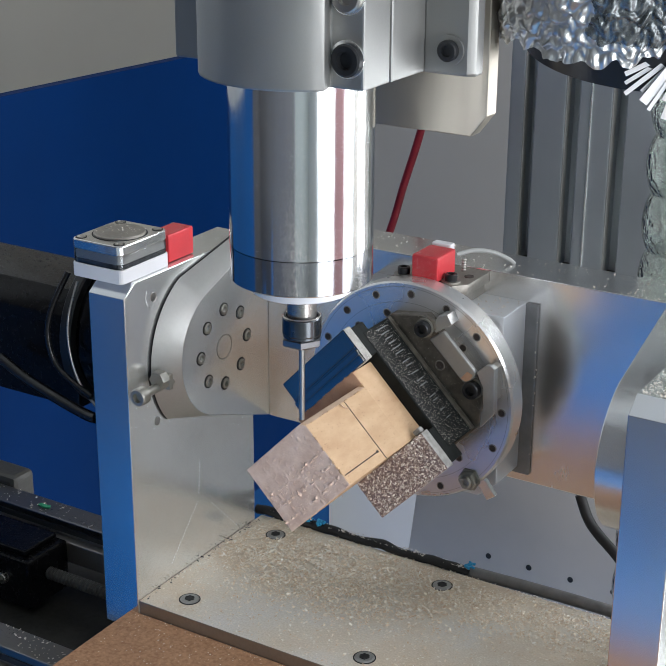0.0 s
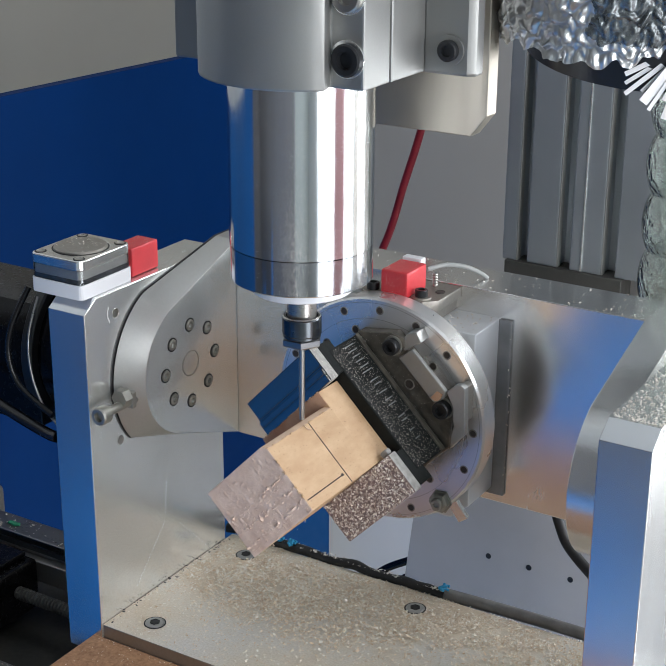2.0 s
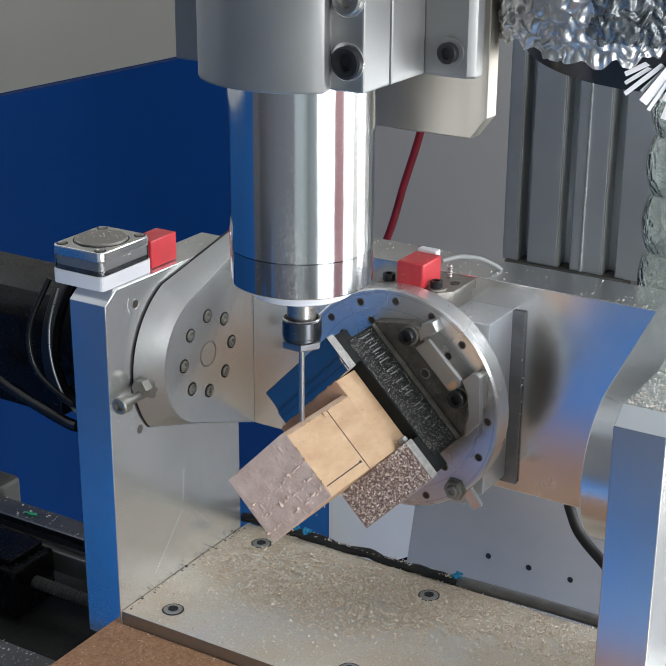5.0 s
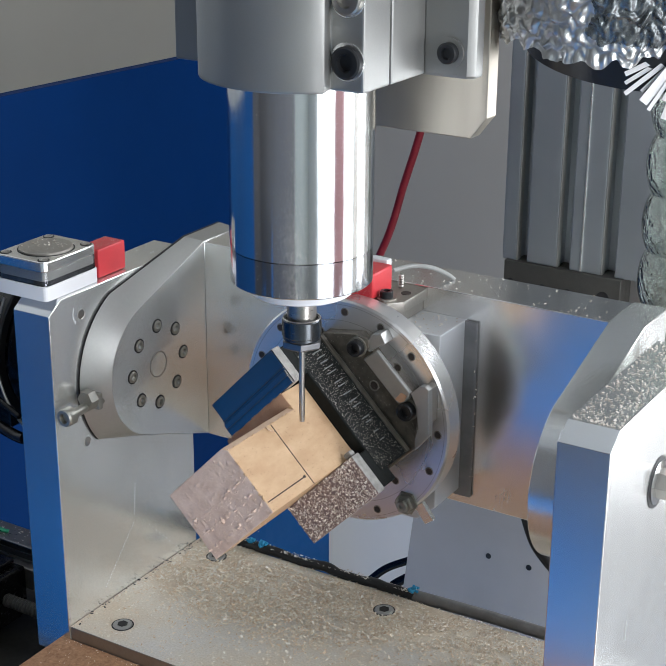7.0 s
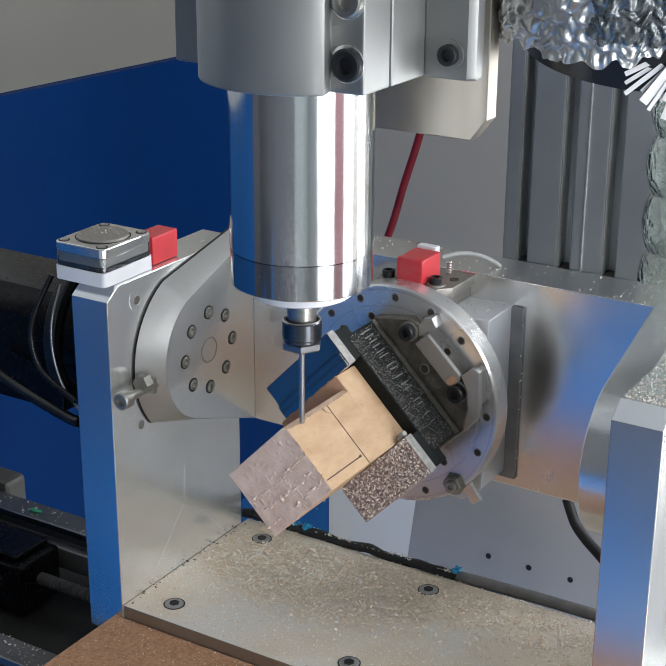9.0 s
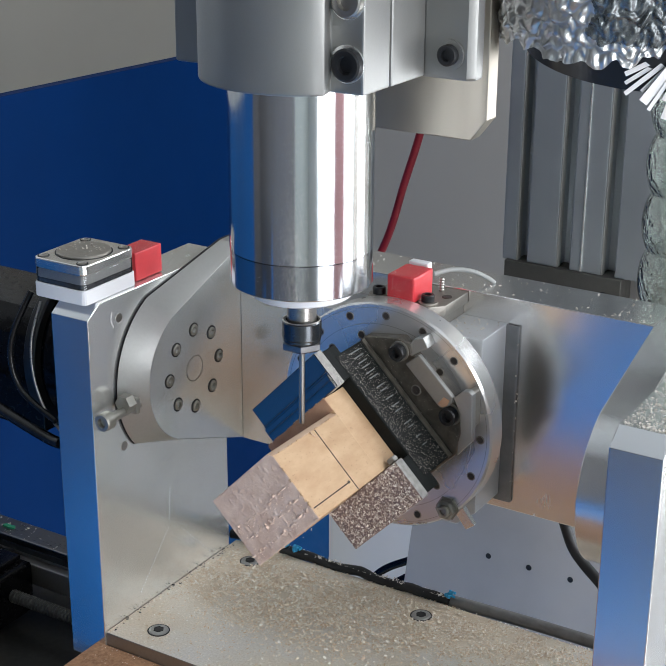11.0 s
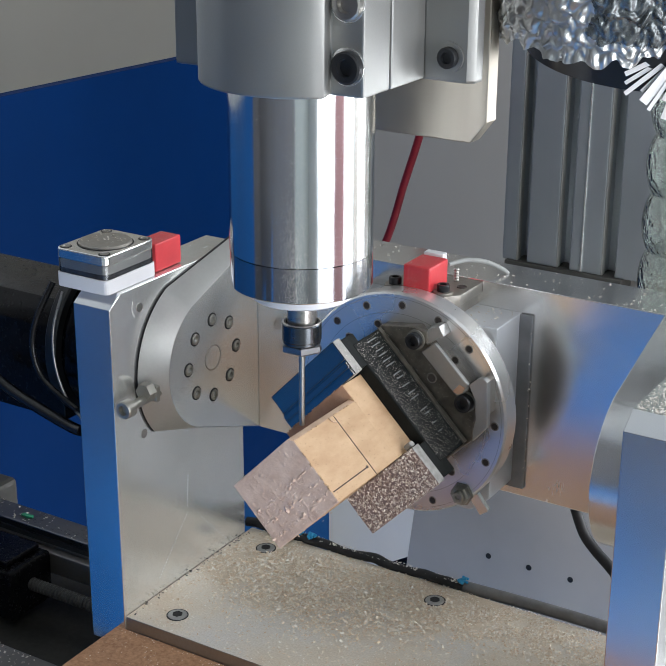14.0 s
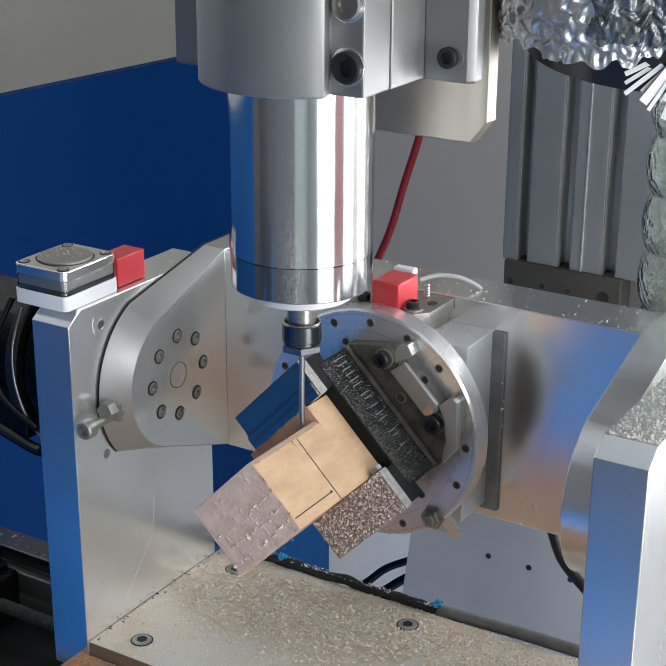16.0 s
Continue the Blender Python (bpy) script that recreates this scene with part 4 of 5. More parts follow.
def build_board():
    solo("fibreboard", prism([(-0.0060, 0.0002), (-0.0060, -0.150), (0.52, -0.150), (0.52, 0.0002)], "xy", -0.020, -0.0078, 0.0006), MDF, (0.2, -0.07, -0.017),
         "brown fibreboard sheet strewn with sawdust on the table", "board", "table")
    solo("table_plate", box(-0.0, 0.50, -0.146, 0.15, -0.0330, -0.0202, 0.001), ALU, (0.2, 0, -0.033), "aluminium machine table plate", "machine table", "table")
    # black cable along the back edge of the base, with blue ties
    pts = [(-0.005 + 0.0085 * i, 0.1288 + 0.0006 * math.sin(i * 1.9), 0.0012 + 0.0009 * math.sin(i * 1.3) + 0.0005 * math.sin(i * 3.1)) for i in range(19)]
    solo("cable_run", tube(pts, 0.0031, 10), RUBBER_AND_GAPS, (0.1, 0.128, 0), "black cable crusted with chips along the base plate", "cable", "table")
    pts = [(0.146, 0.1310, 0.0004), (0.17, 0.1320, 0.0006), (0.20, 0.1325, 0.0010), (0.24, 0.1330, 0.0008), (0.285, 0.1330, 0.0006)]
    solo("grey_hose", tube(pts, 0.0036, 12), HOSE_GREY, (0.15, 0.132, -0.003), "dusty grey hose lying along the base plate", "hose", "table")
    solo("lower_cable", tube([(0.15, 0.1285, -0.0042), (0.20, 0.1290, -0.0048), (0.285, 0.1290, -0.0050)], 0.0022, 8), RUBBER_AND_GAPS, (0.2, 0.129, -0.005), "thin black cable below the grey hose", "cable", "table")
    rnd = random.Random(11)
    for c in ((0.0445, 0.127, 0.004), (0.148, 0.128, 0.004), (0.035, 0.128, 0.0035)):
        b = join(*[turned(tube([(0, 0, 0), (0.002 * rnd.uniform(-1, 1), 0.002 * rnd.uniform(-1, 1), 0.0022), (0.003 * rnd.uniform(-1, 1), 0.003 * rnd.uniform(-1, 1), 0.004 * rnd.random())], 0.0008, 6), pose(*c)) for _ in range(7)])
        solo("cable_tie", b, BLUE_BIT, c, "frayed blue plastic cable tie", "cable tie", "table", "blue ties")
    solo("drag_cable", tube([(0.2020, 0.1600, 0.0539), (0.2088, 0.1580, 0.0409), (0.2176, 0.1550, 0.0337), (0.2313, 0.1500, 0.0262), (0.2441, 0.1500, 0.0113)], 0.0032, 10), RUBBER_AND_GAPS, (0.27, 0.16, 0.0), "black cable hanging behind the cradle", "cable", "table")
    solo("hanging_cable", tube([(-0.0692, 0.3400, -0.1940), (-0.0550, 0.3400, -0.1799), (-0.0419, 0.3400, -0.1678), (-0.0275, 0.3400, -0.1528), (-0.0121, 0.3400, -0.1420), (0.0031, 0.3400, -0.1340), (0.0200, 0.3400, -0.1297)], 0.0032, 10), CABLE, (0.02, 0.34, -0.13), "black cable arched behind the grey bed plate", "cable")
    solo("hanging_cable", tube([(-0.0609, 0.3400, -0.2026), (-0.0408, 0.3400, -0.1834), (-0.0271, 0.3400, -0.1723), (-0.0117, 0.3400, -0.1581), (0.0035, 0.3400, -0.1476), (0.0204, 0.3400, -0.1424)], 0.0038, 10), CABLE, (0.02, 0.34, -0.15), "thick black cable behind the grey bed plate", "cable")
    solo("drag_cable", tube([(-0.03, 0.136, 0.034), (-0.012, 0.134, 0.027), (0.001, 0.132, 0.016), (0.013, 0.130, 0.008), (0.028, 0.1295, 0.004)], 0.003, 10), RUBBER_AND_GAPS, (0, 0.13, 0.01), "black cable bent down behind the upright", "cable", "table")


build_board()


def build_carriage():
    """The slide under the table: two rails, a screw and its end block. It moves to and fro with the bed alone."""
    for y, z in ((0.118, -0.052), (-0.022, -0.052)):
        r = thing("linear_rail", (-0.1, y, z), "oily dark steel linear rail", "rail", "carriage", "slide rails")
        part("rail_bar", box(-0.60, 0.45, y - 0.010, y + 0.010, z, z + 0.012, 0.001), DARK_RAIL, r)
        part("rail_base", box(-0.60, 0.45, y - 0.016, y + 0.016, z - 0.016, z - 0.0002, 0.001), ALU_DULL, r)
        part("rail_groove", box(-0.60, 0.45, y - 0.0106, y - 0.0098, z + 0.003, z + 0.007, 0), RUBBER_AND_GAPS, r)
    s = thing("lead_screw", (-0.1, 0.082, -0.066), "greasy threaded steel feed screw", "screw", "carriage")
    b = bmesh.new()
    seg = 14
    n = 740
    rings = []
    for i in range(n):
        x = -0.6 + i * 0.0014
        r = 0.0046 if i % 2 else 0.0038
        rings.append([b.verts.new((x, 0.082 + r * math.cos(2 * math.pi * k / seg), -0.066 + r * math.sin(2 * math.pi * k / seg))) for k in range(seg)])
    for p, q in zip(rings, rings[1:]):
        for k in range(seg):
            b.faces.new((p[k], p[(k + 1) % seg], q[(k + 1) % seg], q[k]))
    part("thread", finish(b), STOP_GREY, s, smooth=False)
    nb = thing("screw_block", (-0.13, 0.05, -0.09), "black bearing block round the feed screw", "bearing block", "carriage")
    part("block", box(-0.26, -0.146, 0.062, 0.102, -0.086, -0.050, 0.002), MOTOR_BLACK, nb)
    part("cover", box(-0.255, -0.154, 0.068, 0.100, -0.0498, -0.046, 0.001), MOTOR_BLACK, nb)
    cap_screw(nb, (-0.168, 0.062, -0.066), (0, -1, 0), 0.004, 0.004, STEEL_GREY)
    e = thing("slide_end_stop", (-0.24, 0.13, -0.06), "grey aluminium end block of the slide", "end block", "carriage")
    part("block", box(-0.34, -0.2185, 0.128, 0.150, -0.085, -0.0335, 0.004), STOP_GREY, e)
    solo("slide_bed", box(-0.60, 0.48, -0.05, 0.155, -0.13, -0.0905, 0.001), OLIVE, (-0.1, 0.05, -0.13), "dark grey slide bed plate", "machine bed", "carriage")
    b = join(*[turned(box(-0.0025, 0.0025, -0.0016, 0.0016, -0.0007, 0.0007, 0.0002), pose(-0.181 + 0.004 * k, 0.1165, -0.0392, 0, 10 * k, 30 * k)) for k in range(2)])
    solo("green_scrap", b, GREEN_BIT, (-0.18, 0.1165, -0.04), "small green plastic scrap on the rail", "scrap", "carriage")


build_carriage()


HOOD, HOOD_AXIS = (0.2460, 0.1000, 0.3271), (0.09, -0.15, 1)
FRINGE = (0.2680, 0.0450, 0.3310)
HOSE_AT = (0.2317, 0.2000)
STRIP = ((0.2579, 0.032, 0.3591), (0.2729, 0.032, 0.3501))


def build_extraction():
    """The dust pick-up beside the head: foil wrap over a black hood, paper fringe, clear hose."""
    d = thing("dust_hood", HOOD, "black dust hood wrapped in crumpled aluminium foil", "dust hood")
    rnd = random.Random(21)
    tilt = frame_of(HOOD_AXIS)
    m = Matrix.Translation(HOOD) @ tilt
    part("hood", lathe(HOOD, HOOD_AXIS, [(0.056, 0.0), (0.0616, 0.0), (0.0616, 0.10), (0.058, 0.10), (0.056, 0.0)], 72), BLACK, d, "black plastic hood")
    b = bmesh.new()
    n, k = 560, 170
    rows = []
    for i in range(n):
        a = 2 * math.pi * i / n
        edge = 0.0172 - 0.008 * math.exp(-((math.degrees(a) - 205) / 16) ** 2) + 0.008 * noise.noise(V((math.cos(a) * 3, math.sin(a) * 3, 1.7))) + 0.004 * noise.noise(V((math.cos(a) * 11, math.sin(a) * 11, 4)))
        row = []
        for q in range(k + 1):
            h = edge + (0.115 - edge) * q / k
            p = V((math.cos(a) * 0.064, math.sin(a) * 0.064, h))
            f = p * 175
            f = V((f.x * 1.15 + f.z * 0.45, f.y * 1.15, f.z * 0.60 - f.x * 0.30))
            bent = f + 0.45 * noise.noise_vector(f * 0.9)
            d1 = noise.voronoi(bent)[0]
            d2 = noise.voronoi(bent * 2.6 + V((3, 7, 1)))[0]
            r = 0.0672 + 0.004 * noise.noise(f * 0.3) + 0.0042 * min(0.8, d1[1] - d1[0]) + 0.0016 * min(0.8, d2[1] - d2[0])
            r += 0.012 * max(0, math.cos(a - radians(212))) ** 3
            row.append(b.verts.new(m @ V((math.cos(a) * r, math.sin(a) * r, h + 0.003 * noise.noise(f * 1.3 + V((9, 0, 0)))))))
        rows.append(row)
    for i in range(n):
        for q in range(k):
            b.faces.new((rows[i][q], rows[(i + 1) % n][q], rows[(i + 1) % n][q + 1], rows[i][q + 1]))
    wrap = part("foil", finish(b), FOIL, d, "crumpled bright aluminium foil, dark film inside its fold")
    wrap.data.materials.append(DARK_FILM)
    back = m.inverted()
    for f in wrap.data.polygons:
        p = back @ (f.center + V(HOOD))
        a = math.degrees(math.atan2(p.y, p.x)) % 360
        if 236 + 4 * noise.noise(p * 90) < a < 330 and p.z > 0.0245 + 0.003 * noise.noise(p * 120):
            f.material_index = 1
    strip = (V(STRIP[1]) - V(STRIP[0]))
    part("metal_strip", turned(box(-0.0035, 0.0035, -0.0006, 0.0006, 0, strip.length, 0.0003), Matrix.Translation(STRIP[0]) @ strip.to_track_quat("Z", "Y").to_matrix().to_4x4()), ALU_BLAST, d, "bare metal strip across the foil")
    # paper fringe hanging from the foil
    for q in range(9):
        s = V(FRINGE) + V((0.0045 + 0.0012 * q, 0.0008 * (q % 2), 0.0035 - 0.0003 * q))
        length = rnd.uniform(0.020, 0.029)
        w = 0.0029 if q in (4, 7) else rnd.uniform(0.0009, 0.0014)
        slat = prism([(0, -w), (length, -w * 0.7), (length, w), (0, w)], "xz", -0.00015, 0.00015, 0)
        turned(slat, Matrix.Translation(s) @ Euler((0, 0, radians(31))).to_matrix().to_4x4() @ Euler((rnd.uniform(-0.4, 0.4), radians(-(206 + 6.5 * q)), 0)).to_matrix().to_4x4())
        part("paper_strip", slat, PAPER, d)
    wrap = prism([(-0.002, -0.002), (0.016, -0.006), (0.030, 0.0), (0.034, 0.05), (0.020, 0.05), (0.008, 0.018)], "xz", -0.0004, 0.0004, 0.0002)
    part("paper_wrap", turned(wrap, Matrix.Translation(FRINGE) @ Euler((0, 0, radians(31))).to_matrix().to_4x4()), PAPER, d, "white paper wrap with a cut fringe")

    h = thing("clear_hose", (HOSE_AT[0], HOSE_AT[1], -0.1), "clear ribbed plastic suction hose", "hose")
    prof = []
    for i in range(185):
        t = i / 14.0
        prof.append((0.0150 + 0.0042 * abs(math.sin(math.pi * t)) ** 0.7, -0.10 + 0.0330 / 14 * i))
    out = lathe((HOSE_AT[0], HOSE_AT[1], 0.0), (0.0, 0.0, 1), prof + [(r - 0.001, z) for r, z in reversed(prof)] + [prof[0]], 40)
    part("ribbed_wall", out, HOSE, h)


build_extraction()


# ---- wood chips, too many to count ----


def chips(name, spots, material, loc, label, ride, size=(0.0005, 0.0014)):
    """Small curled flakes, each a bent sliver, scattered at the given places and normals."""
    rnd = random.Random(len(spots))
    verts, faces = [], []
    for p, nrm in spots:
        s = rnd.uniform(*size)
        q = V(nrm).to_track_quat("Z", "Y").to_matrix() @ Euler((rnd.uniform(-0.5, 0.5), rnd.uniform(-0.5, 0.5), rnd.uniform(0, 6.28))).to_matrix()
        w, c, t = s * rnd.uniform(0.25, 0.6), s * rnd.uniform(0.1, 0.4), s * 0.12
        k = len(verts)
        for x, y, z in ((-s, -w, c), (0, -w, 0), (s, -w, c), (-s, w, c), (0, w, 0), (s, w, c), (0, -w, t * 2), (0, w, t * 2)):
            verts.append(tuple(V(p) + q @ V((x, y, z)) + V(nrm) * t - V(loc)))
        faces += [(k, k + 1, k + 4, k + 3), (k + 1, k + 2, k + 5, k + 4), (k, k + 3, k + 7, k + 6), (k + 6, k + 7, k + 5, k + 2), (k, k + 6, k + 2, k + 1), (k + 3, k + 4, k + 5, k + 7)]
    me = bpy.data.meshes.new(name)
    me.from_pydata(verts, [], faces)
    ob = tagged(new(name, me), label, "wood chips", kind="stuff")
    ob.location = loc
    me.materials.append(material)
    if ride:
        MOVING[ride].append(ob)


def scatter():
    rnd = random.Random(5)
    up = (0, 0, 1)
    base = []
    heads = [(0.0241, 0.0172), (0.0233, 0.1078), (0.1404, 0.1083), (0.1401, 0.0187)]
    while len(base) < 24000:
        x, y = rnd.uniform(0.001, 0.281), rnd.uniform(0.002, 0.126)
        clump = 0.55 + 0.9 * noise.noise(V((x * 70, y * 70, 0))) + 0.5 * noise.noise(V((x * 240, y * 240, 3)))
        heap = math.exp(-(((x - 0.072) / 0.055) ** 2 + ((y - 0.084) / 0.028) ** 2)) + 0.8 * math.exp(-(((x - 0.19) / 0.075) ** 2 + ((y - 0.104) / 0.018) ** 2))
        if min((x - a) ** 2 + (y - b) ** 2 for a, b in heads) < 0.0068 ** 2:
            continue
        if rnd.random() < 0.022 + heap * max(0, clump):
            base.append(((x, y, 0.0002 + 0.0009 * rnd.random() * heap), up))
    chips("base_chips", base, CHIPS, (0.14, 0.06, 0), "pale beech chips strewn over the base plate", "table", (0.00025, 0.0008))
    curls = []
    while len(curls) < 4200:
        x, y = rnd.gauss(0.076, 0.044), rnd.gauss(0.085, 0.018)
        if 0.004 < x < 0.278 and 0.006 < y < 0.122 and noise.noise(V((x * 90, y * 90, 5))) > -0.15 and min((x - a) ** 2 + (y - b) ** 2 for a, b in heads) > 0.0068 ** 2:
            curls.append(((x, y, 0.0006 + 0.0007 * rnd.random()), up))
    chips("chip_curls", curls, CHIPS, (0.14, 0.06, 0), "coarser pale beech curls heaped on the base plate", "table", (0.0005, 0.00115))
    joint = [((rnd.uniform(0.0008, 0.0045), rnd.uniform(0.004, 0.118), 0.0004), up) for _ in range(60)]
    chips("joint_dirt", joint, RUBBER_AND_GAPS, (0.002, 0.06, 0), "dark dirt caught in the joint of plate and upright", "table", (0.0003, 0.0009))
    board = [((rnd.uniform(0, 0.4), rnd.uniform(-0.148, -0.002), -0.0075), up) for _ in range(1600)] + [((rnd.uniform(-0.005, 0.3), rnd.uniform(-0.004, -0.0005), -0.0074), up) for _ in range(160)]
    chips("board_chips", board, CHIPS, (0.2, -0.06, -0.005), "fine sawdust flakes on the fibreboard", "table", (0.0002, 0.0005))
    tops = [((rnd.uniform(0.06, 0.27), rnd.uniform(0.117, 0.148), 0.1963), up) for _ in range(110)]
    tops += [((0.1897, rnd.uniform(0.1098, 0.1155), rnd.uniform(0.086, 0.178)), (1, 0, 0)) for _ in range(15)]
    tops += [((rnd.uniform(0.005, 0.148), 0.1288 + rnd.uniform(-0.002, 0.002), 0.0040), up) for _ in range(420)]
    tops += [((rnd.uniform(0.283, 0.305), 0.011 + 0.107 * rnd.random() ** 1.5, 0.1907), up) for _ in range(620)]
    tops += [((rnd.uniform(0.10, 0.18), rnd.uniform(0.088, 0.115), 0.1827), up) for _ in range(150)]
    tops += [((rnd.uniform(-0.030, -0.009), rnd.uniform(0.013, 0.032), 0.2134), up) for _ in range(45)]
    tops += [((rnd.uniform(0.0005, 0.013), 0.055 + k * 0.06, 0.1705 + k * 0.0235), (0, -0.4, 0.9)) for k in [rnd.random() for _ in range(40)]]
    chips("ledge_chips", tops, CHIPS_PALE, (0.2, 0.06, 0.19), "scattered pale chips on the metal ledges", "table", (0.0003, 0.0008))
    out, side = (0, -1, 0), (VM.to_3x3() @ V((0, 1, 0)))
    jaw = [(VM @ V((rnd.uniform(0.023, 0.0442), rnd.uniform(-0.0258, 0.0262), 0.0502)), out) for _ in range(2000)]
    bed = []
    while len(bed) < 2400:
        u, w = rnd.uniform(-0.035, 0.036), rnd.uniform(0.001, 0.036)
        if rnd.random() < 0.25 + 0.75 * w / 0.036:
            bed.append((VM @ V((u, 0.0254, w)), side))
    bed += [(VM @ V((rnd.uniform(-0.035, 0.038), rnd.uniform(0.026, 0.040), 0.0070)), out) for _ in range(160)]
    bed += [(VM @ V((rnd.uniform(-0.042, -0.023), 0.0268, rnd.uniform(0.0442, 0.0498))), side) for _ in range(160)]
    bed += [(V((rnd.uniform(-0.018, -0.005), rnd.uniform(0.0465, 0.068), 0.2070)), V((0, 0, 1))) for _ in range(220)]
    bed += [(V((rnd.uniform(0.129, 0.1435), rnd.uniform(0.083, 0.103), 0.2093)), V((0, 0, 1))) for _ in range(160)]
    bed += [(V((rnd.uniform(0.129, 0.1435), 0.0824, rnd.uniform(0.196, 0.2088))), V((0, -1, 0))) for _ in range(120)]
    chips("jaw_chips", jaw, CHIPS_JAW, (DX, DY - 0.05, DZ), "fine chips clinging to the lower jaw", "table", (0.00022, 0.00075))
    chips("vise_chips", bed, CHIPS_PALE, (DX, DY, DZ), "fine pale dust on the vise bed", "table", (0.00008, 0.00024))
    rail = [((rnd.uniform(-0.24, 0.0), rnd.uniform(0.109, 0.127), -0.0398), up) for _ in range(160)] + [((rnd.uniform(-0.24, 0.0), rnd.uniform(-0.031, -0.013), -0.0398), up) for _ in range(200)]
    chips("rail_chips", rail, CHIPS_PALE, (-0.1, 0.05, -0.04), "chips fallen on the slide rails", "carriage", (0.0004, 0.001))
    sp = []
    while len(sp) < 6500:
        a, z = radians(rnd.uniform(-100, 5)), rnd.uniform(0.233, 0.315)
        if rnd.random() < (0.012 + 0.9 * max(math.exp(-((math.degrees(a) + 62) / 8) ** 2) * min(1, math.exp((0.262 - z) / 0.011)), math.exp(-((math.degrees(a) - 0) / 14) ** 2) * min(1, math.exp((0.285 - z) / 0.02)))):
            sp.append((V((AX + 0.0326 * math.cos(a), AY + 0.0326 * math.sin(a), z)), (math.cos(a), math.sin(a), 0)))
    chips("spindle_dust", sp, CHIPS_PALE, (AX, AY, 0.25), "fine wood dust stuck to the spindle", "head", (0.00006, 0.00016))


scatter()

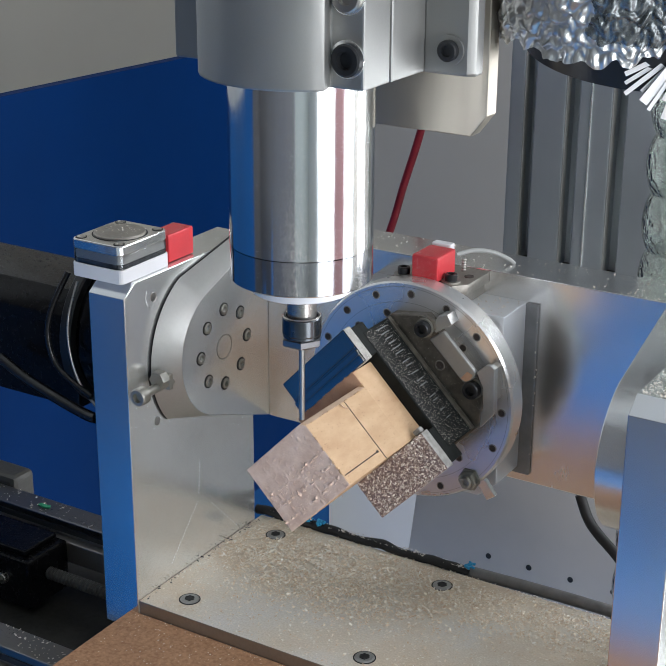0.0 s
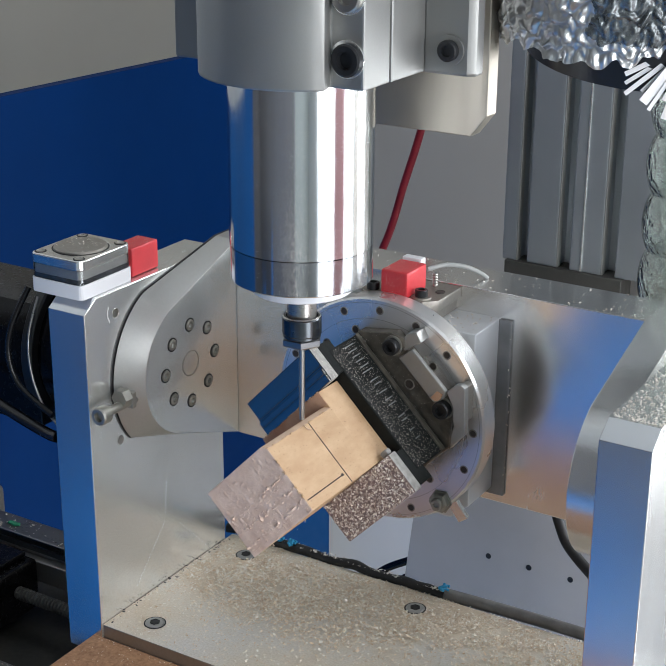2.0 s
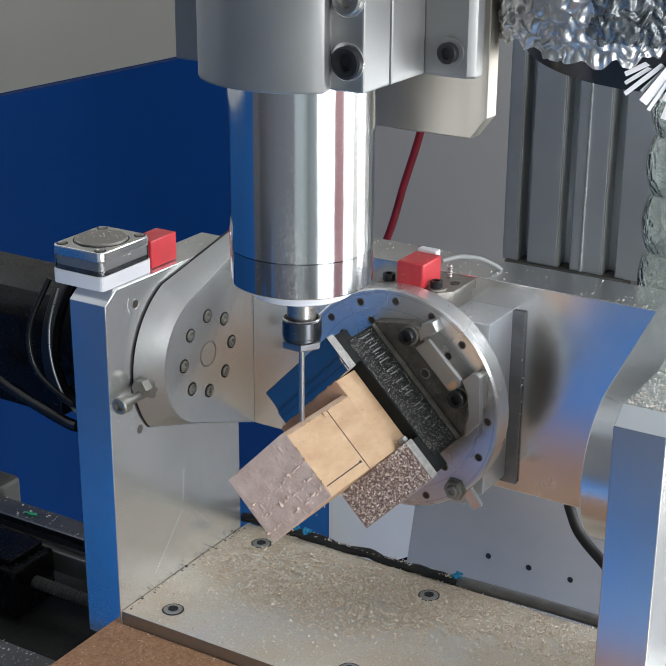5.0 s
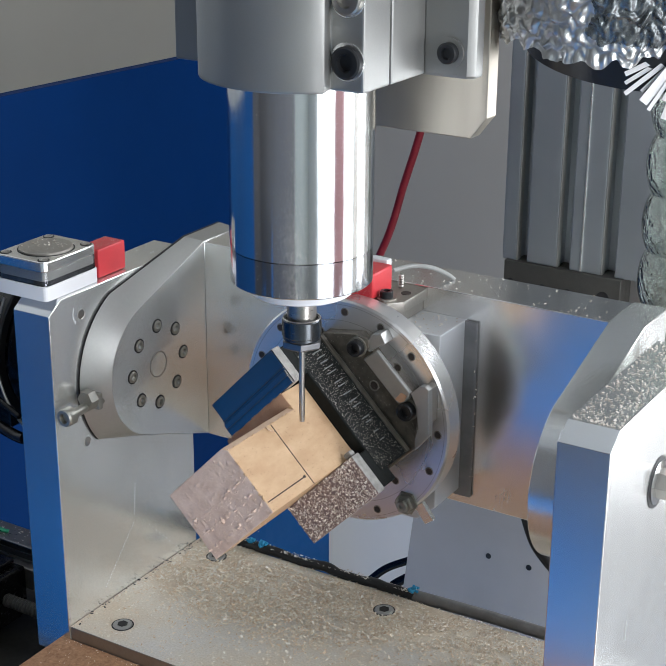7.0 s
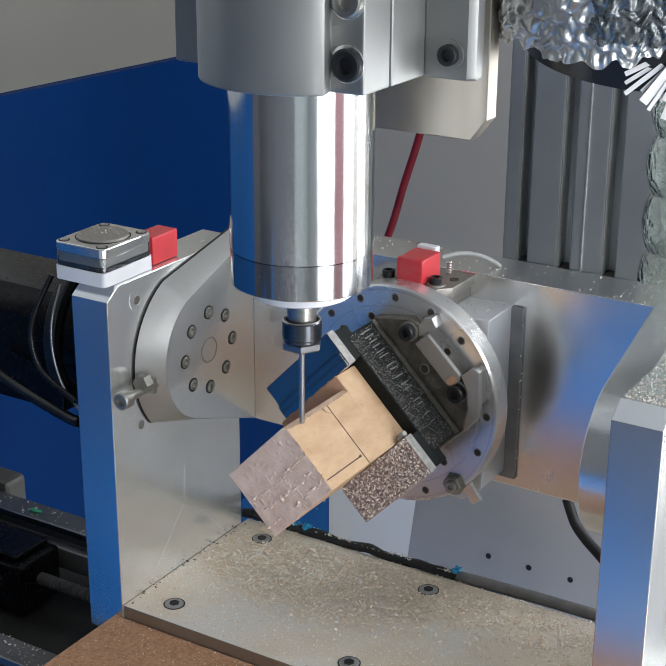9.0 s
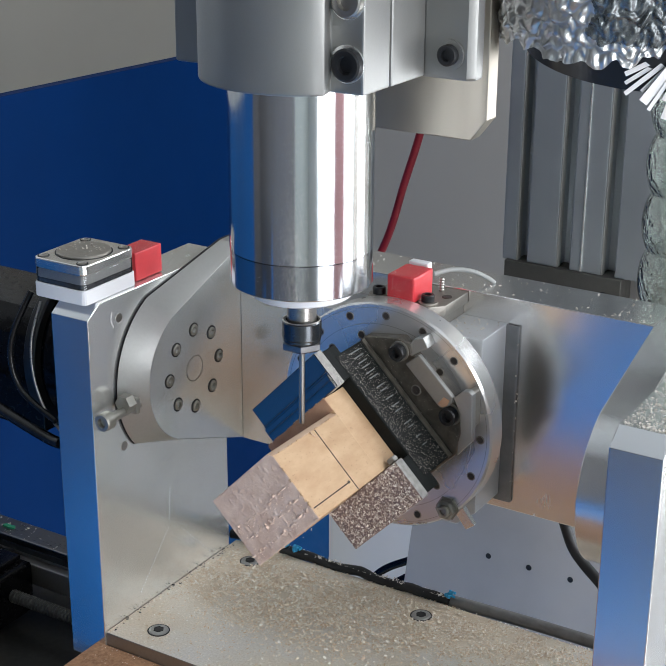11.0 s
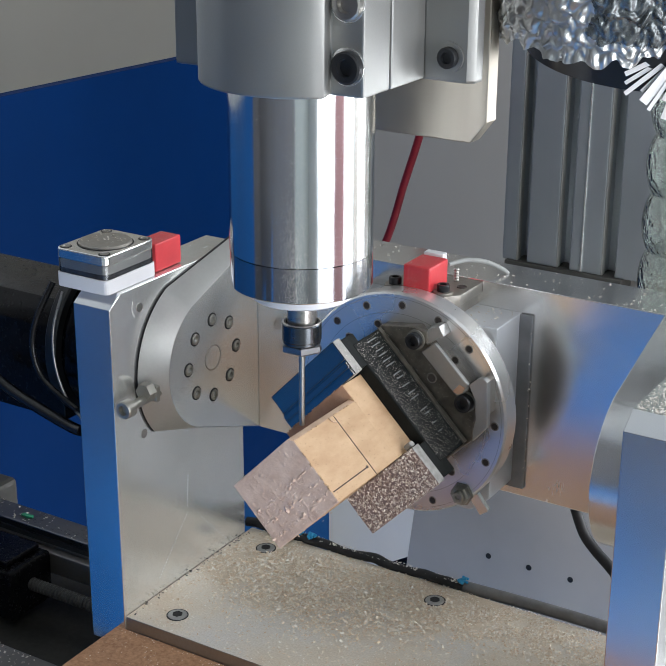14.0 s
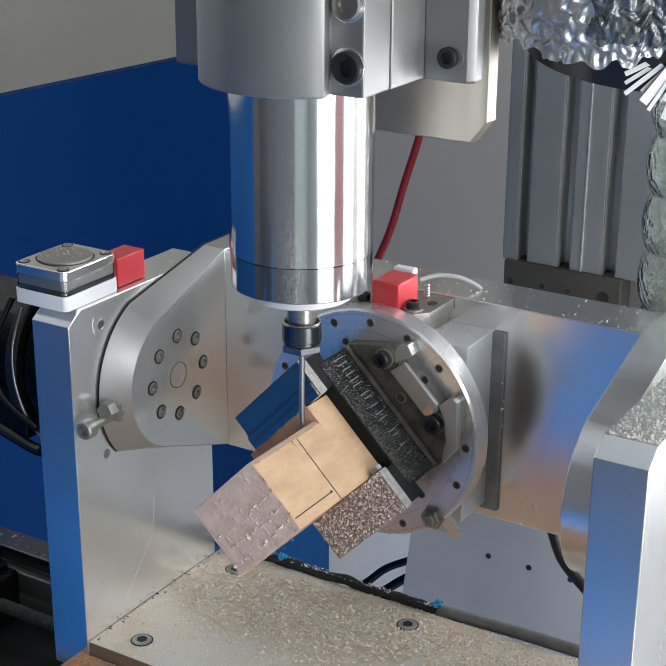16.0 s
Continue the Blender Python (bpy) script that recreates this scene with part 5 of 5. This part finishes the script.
# ---- what moves ----
# seconds, and the table's place along x and y in millimetres
TABLE = [
    (0, 0.0, 0.0), (0.1, -17.3, -1.1), (0.2, 3.6, -2.5), (0.3, -0.7, -4.0), (0.4, -14.3, -5.5), (0.5, 6.0, -6.3),
    (0.6, -5.6, -8.5), (0.7, -11.4, -10.0), (0.8, 7.9, -11.5), (0.9, -9.1, -13.0), (1, -8.0, -15.2), (1.1, 6.9, -16.1),
    (1.2, -11.9, -17.6), (1.3, -4.9, -19.1), (1.4, 3.6, -20.7), (1.5, -15.1, -21.9), (1.6, -1.8, -23.7),
    (1.7, 0.8, -25.3), (1.8, -16.5, -26.8), (1.9, 1.3, -28.4), (2, -1.2, -30.8), (2.1, -16.2, -31.5), (2.2, 6.4, -33.1),
    (2.3, -4.0, -34.6), (2.4, -13.9, -36.2), (2.5, 7.1, -37.1), (2.6, -6.5, -39.4), (2.7, -9.6, -41.0),
    (2.8, 8.9, -42.6), (2.9, -8.0, -44.2), (3, -10.4, -46.2), (3.1, 8.9, -47.4), (3.2, -3.7, -49.0), (3.3, -15.1, -48.6),
    (3.4, -13.5, -36.7), (3.5, -15.6, -17.7), (3.6, -17.2, 1.4), (3.7, -17.0, 3.2), (3.8, -4.2, 2.7), (3.9, 6.1, 1.3),
    (4, -11.0, -0.1), (4.1, -8.9, -1.5), (4.2, 8.3, -3.0), (4.267, -2.2, -3.9), (4.333, -14.7, -4.8), (4.4, -7.4, -5.7),
    (4.467, 6.8, -6.7), (4.533, 2.7, -7.6), (4.6, -12.4, -8.5), (4.667, -11.7, -9.5), (4.733, 3.6, -10.4),
    (4.8, 6.3, -11.3), (4.867, -8.3, -12.2), (4.933, -14.4, -13.2), (5, -1.2, -14.1), (5.067, 8.0, -15.0),
    (5.133, -3.2, -16.0), (5.2, -14.9, -16.9), (5.267, -6.3, -17.8), (5.333, 7.2, -18.7), (5.4, 1.8, -19.7),
    (5.467, -13.0, -20.6), (5.533, -11.0, -21.5), (5.6, 4.3, -22.5), (5.667, 5.7, -23.4), (5.733, -9.2, -24.3),
    (5.8, -14.0, -25.2), (5.867, -0.1, -26.2), (5.933, 7.8, -27.1), (6, -4.3, -28.0), (6.067, -15.0, -28.9),
    (6.133, -5.3, -29.9), (6.2, 7.6, -30.8), (6.3, -11.8, -32.2), (6.4, -5.3, -33.6), (6.5, 7.9, -34.6),
    (6.6, -7.0, -36.3), (6.7, -10.8, -37.6), (6.8, 8.1, -39.0), (6.9, -2.4, -40.3), (7, -15.3, -41.9), (7.1, 3.1, -43.0),
    (7.2, 2.3, -44.4), (7.3, -13.6, -45.7), (7.4, -1.9, -47.1), (7.5, 6.1, -48.3), (7.6, -9.8, -49.7),
    (7.7, -15.2, -45.6), (7.8, -14.4, -29.5), (7.9, -16.0, -11.1), (8, -16.5, 2.4), (8.1, -16.2, 2.1), (8.2, -1.2, 2.6),
    (8.3, 3.3, 1.1), (8.4, -13.8, -0.3), (8.5, -6.3, -1.6), (8.6, 7.5, -3.2), (8.7, -8.5, -4.7), (8.8, -10.9, -6.1),
    (8.9, 7.3, -7.5), (9, -4.4, -8.8), (9.1, -15.6, -10.4), (9.2, 3.2, -11.8), (9.267, 2.6, -12.7),
    (9.333, -12.3, -13.6), (9.4, -12.0, -14.5), (9.467, 3.1, -15.4), (9.533, 6.7, -16.2), (9.6, -7.4, -17.1),
    (9.667, -14.7, -18.0), (9.733, -2.6, -18.9), (9.8, 8.0, -19.8), (9.867, -1.4, -20.7), (9.933, -14.4, -21.6),
    (10, -8.5, -22.5), (10.067, 6.1, -23.3), (10.133, 4.1, -24.2), (10.2, -11.1, -25.1), (10.267, -13.1, -26.0),
    (10.333, 1.6, -26.9), (10.4, 7.4, -27.8), (10.467, -5.7, -28.7), (10.533, -15.0, -29.6), (10.6, -4.4, -30.5),
    (10.667, 7.8, -31.3), (10.733, 0.3, -32.2), (10.8, -13.7, -33.1), (10.867, -10.0, -34.0), (10.933, 5.0, -34.9),
    (11, 5.3, -35.8), (11.067, -9.7, -36.7), (11.133, -13.9, -37.6), (11.2, -0.1, -38.4), (11.3, -5.2, -39.8),
    (11.4, -14.0, -41.0), (11.5, 4.3, -42.2), (11.6, -0.8, -43.5), (11.7, -16.3, -44.8), (11.8, 0.2, -46.0),
    (11.9, 5.0, -47.2), (12, -13.4, -48.4), (12.1, -14.5, -45.1), (12.2, -14.6, -28.0), (12.3, -16.2, -9.6),
    (12.4, -15.3, 0.9), (12.5, -15.9, 2.1), (12.6, -1.5, 1.1), (12.7, 5.3, -0.2), (12.8, -12.0, -1.5),
    (12.9, -6.5, -2.8), (13, 8.4, -3.7), (13.1, -6.5, -5.4), (13.2, -12.0, -6.7), (13.3, 1.8, -8.0), (13.4, -2.5, -9.4),
    (13.5, -16.1, -11.4), (13.6, 2.0, -12.1), (13.7, 1.5, -13.4), (13.8, -14.1, -14.8), (13.9, -3.2, -16.2),
    (14, 4.4, -17.4), (14.1, -13.8, -19.1), (14.2, 0.6, -20.5), (14.3, 1.7, -21.9), (14.4, -16.3, -23.4),
    (14.5, 1.8, -24.2), (14.6, -1.3, -26.3), (14.7, -15.3, -27.8), (14.8, 5.9, -29.3), (14.9, -4.6, -30.8),
    (15, -12.0, -33.3), (15.1, 8.4, -33.8), (15.2, -7.4, -35.4), (15.3, -9.1, -36.9), (15.4, 8.7, -38.5),
    (15.5, -11.1, -39.2), (15.6, -5.7, -41.6), (15.7, 6.7, -43.2), (15.8, -12.6, -44.8), (15.9, -1.9, -46.4),
    (16, 3.6, -48.5),
]

# seconds, and the head's height in millimetres
HEAD = [(0, 0), (3.2, 0), (3.27, 2.0), (3.3, 5.6), (3.37, 8.7), (3.6, 9.0), (3.67, 3.0), (3.7, 0.7), (3.8, -0.9), (7.6, -1.0), (7.67, 6.5), (7.73, 8.6),
        (7.93, 8.6), (8.0, 5.0), (8.1, -1.2), (8.2, -1.9), (12.0, -1.9), (12.07, 6.5), (12.13, 8.7), (12.3, 8.3), (12.4, 3.7), (12.5, -1.8), (12.6, -2.7), (12.8, -3.0), (16, -3.0)]


def motions():
    for ob in MOVING["table"]:
        o = V(ob.location)
        walk(ob, [(t, pose(o.x + x / 1000, o.y + y / 1000, o.z)) for t, x, y in TABLE])
    for ob in MOVING["carriage"]:
        o = V(ob.location)
        walk(ob, [(t, pose(o.x, o.y + y / 1000, o.z)) for t, x, y in TABLE])
    for ob in MOVING["head"]:
        o = V(ob.location)
        walk(ob, [(t, pose(o.x, o.y, o.z + z / 1000)) for t, z in HEAD])


motions()
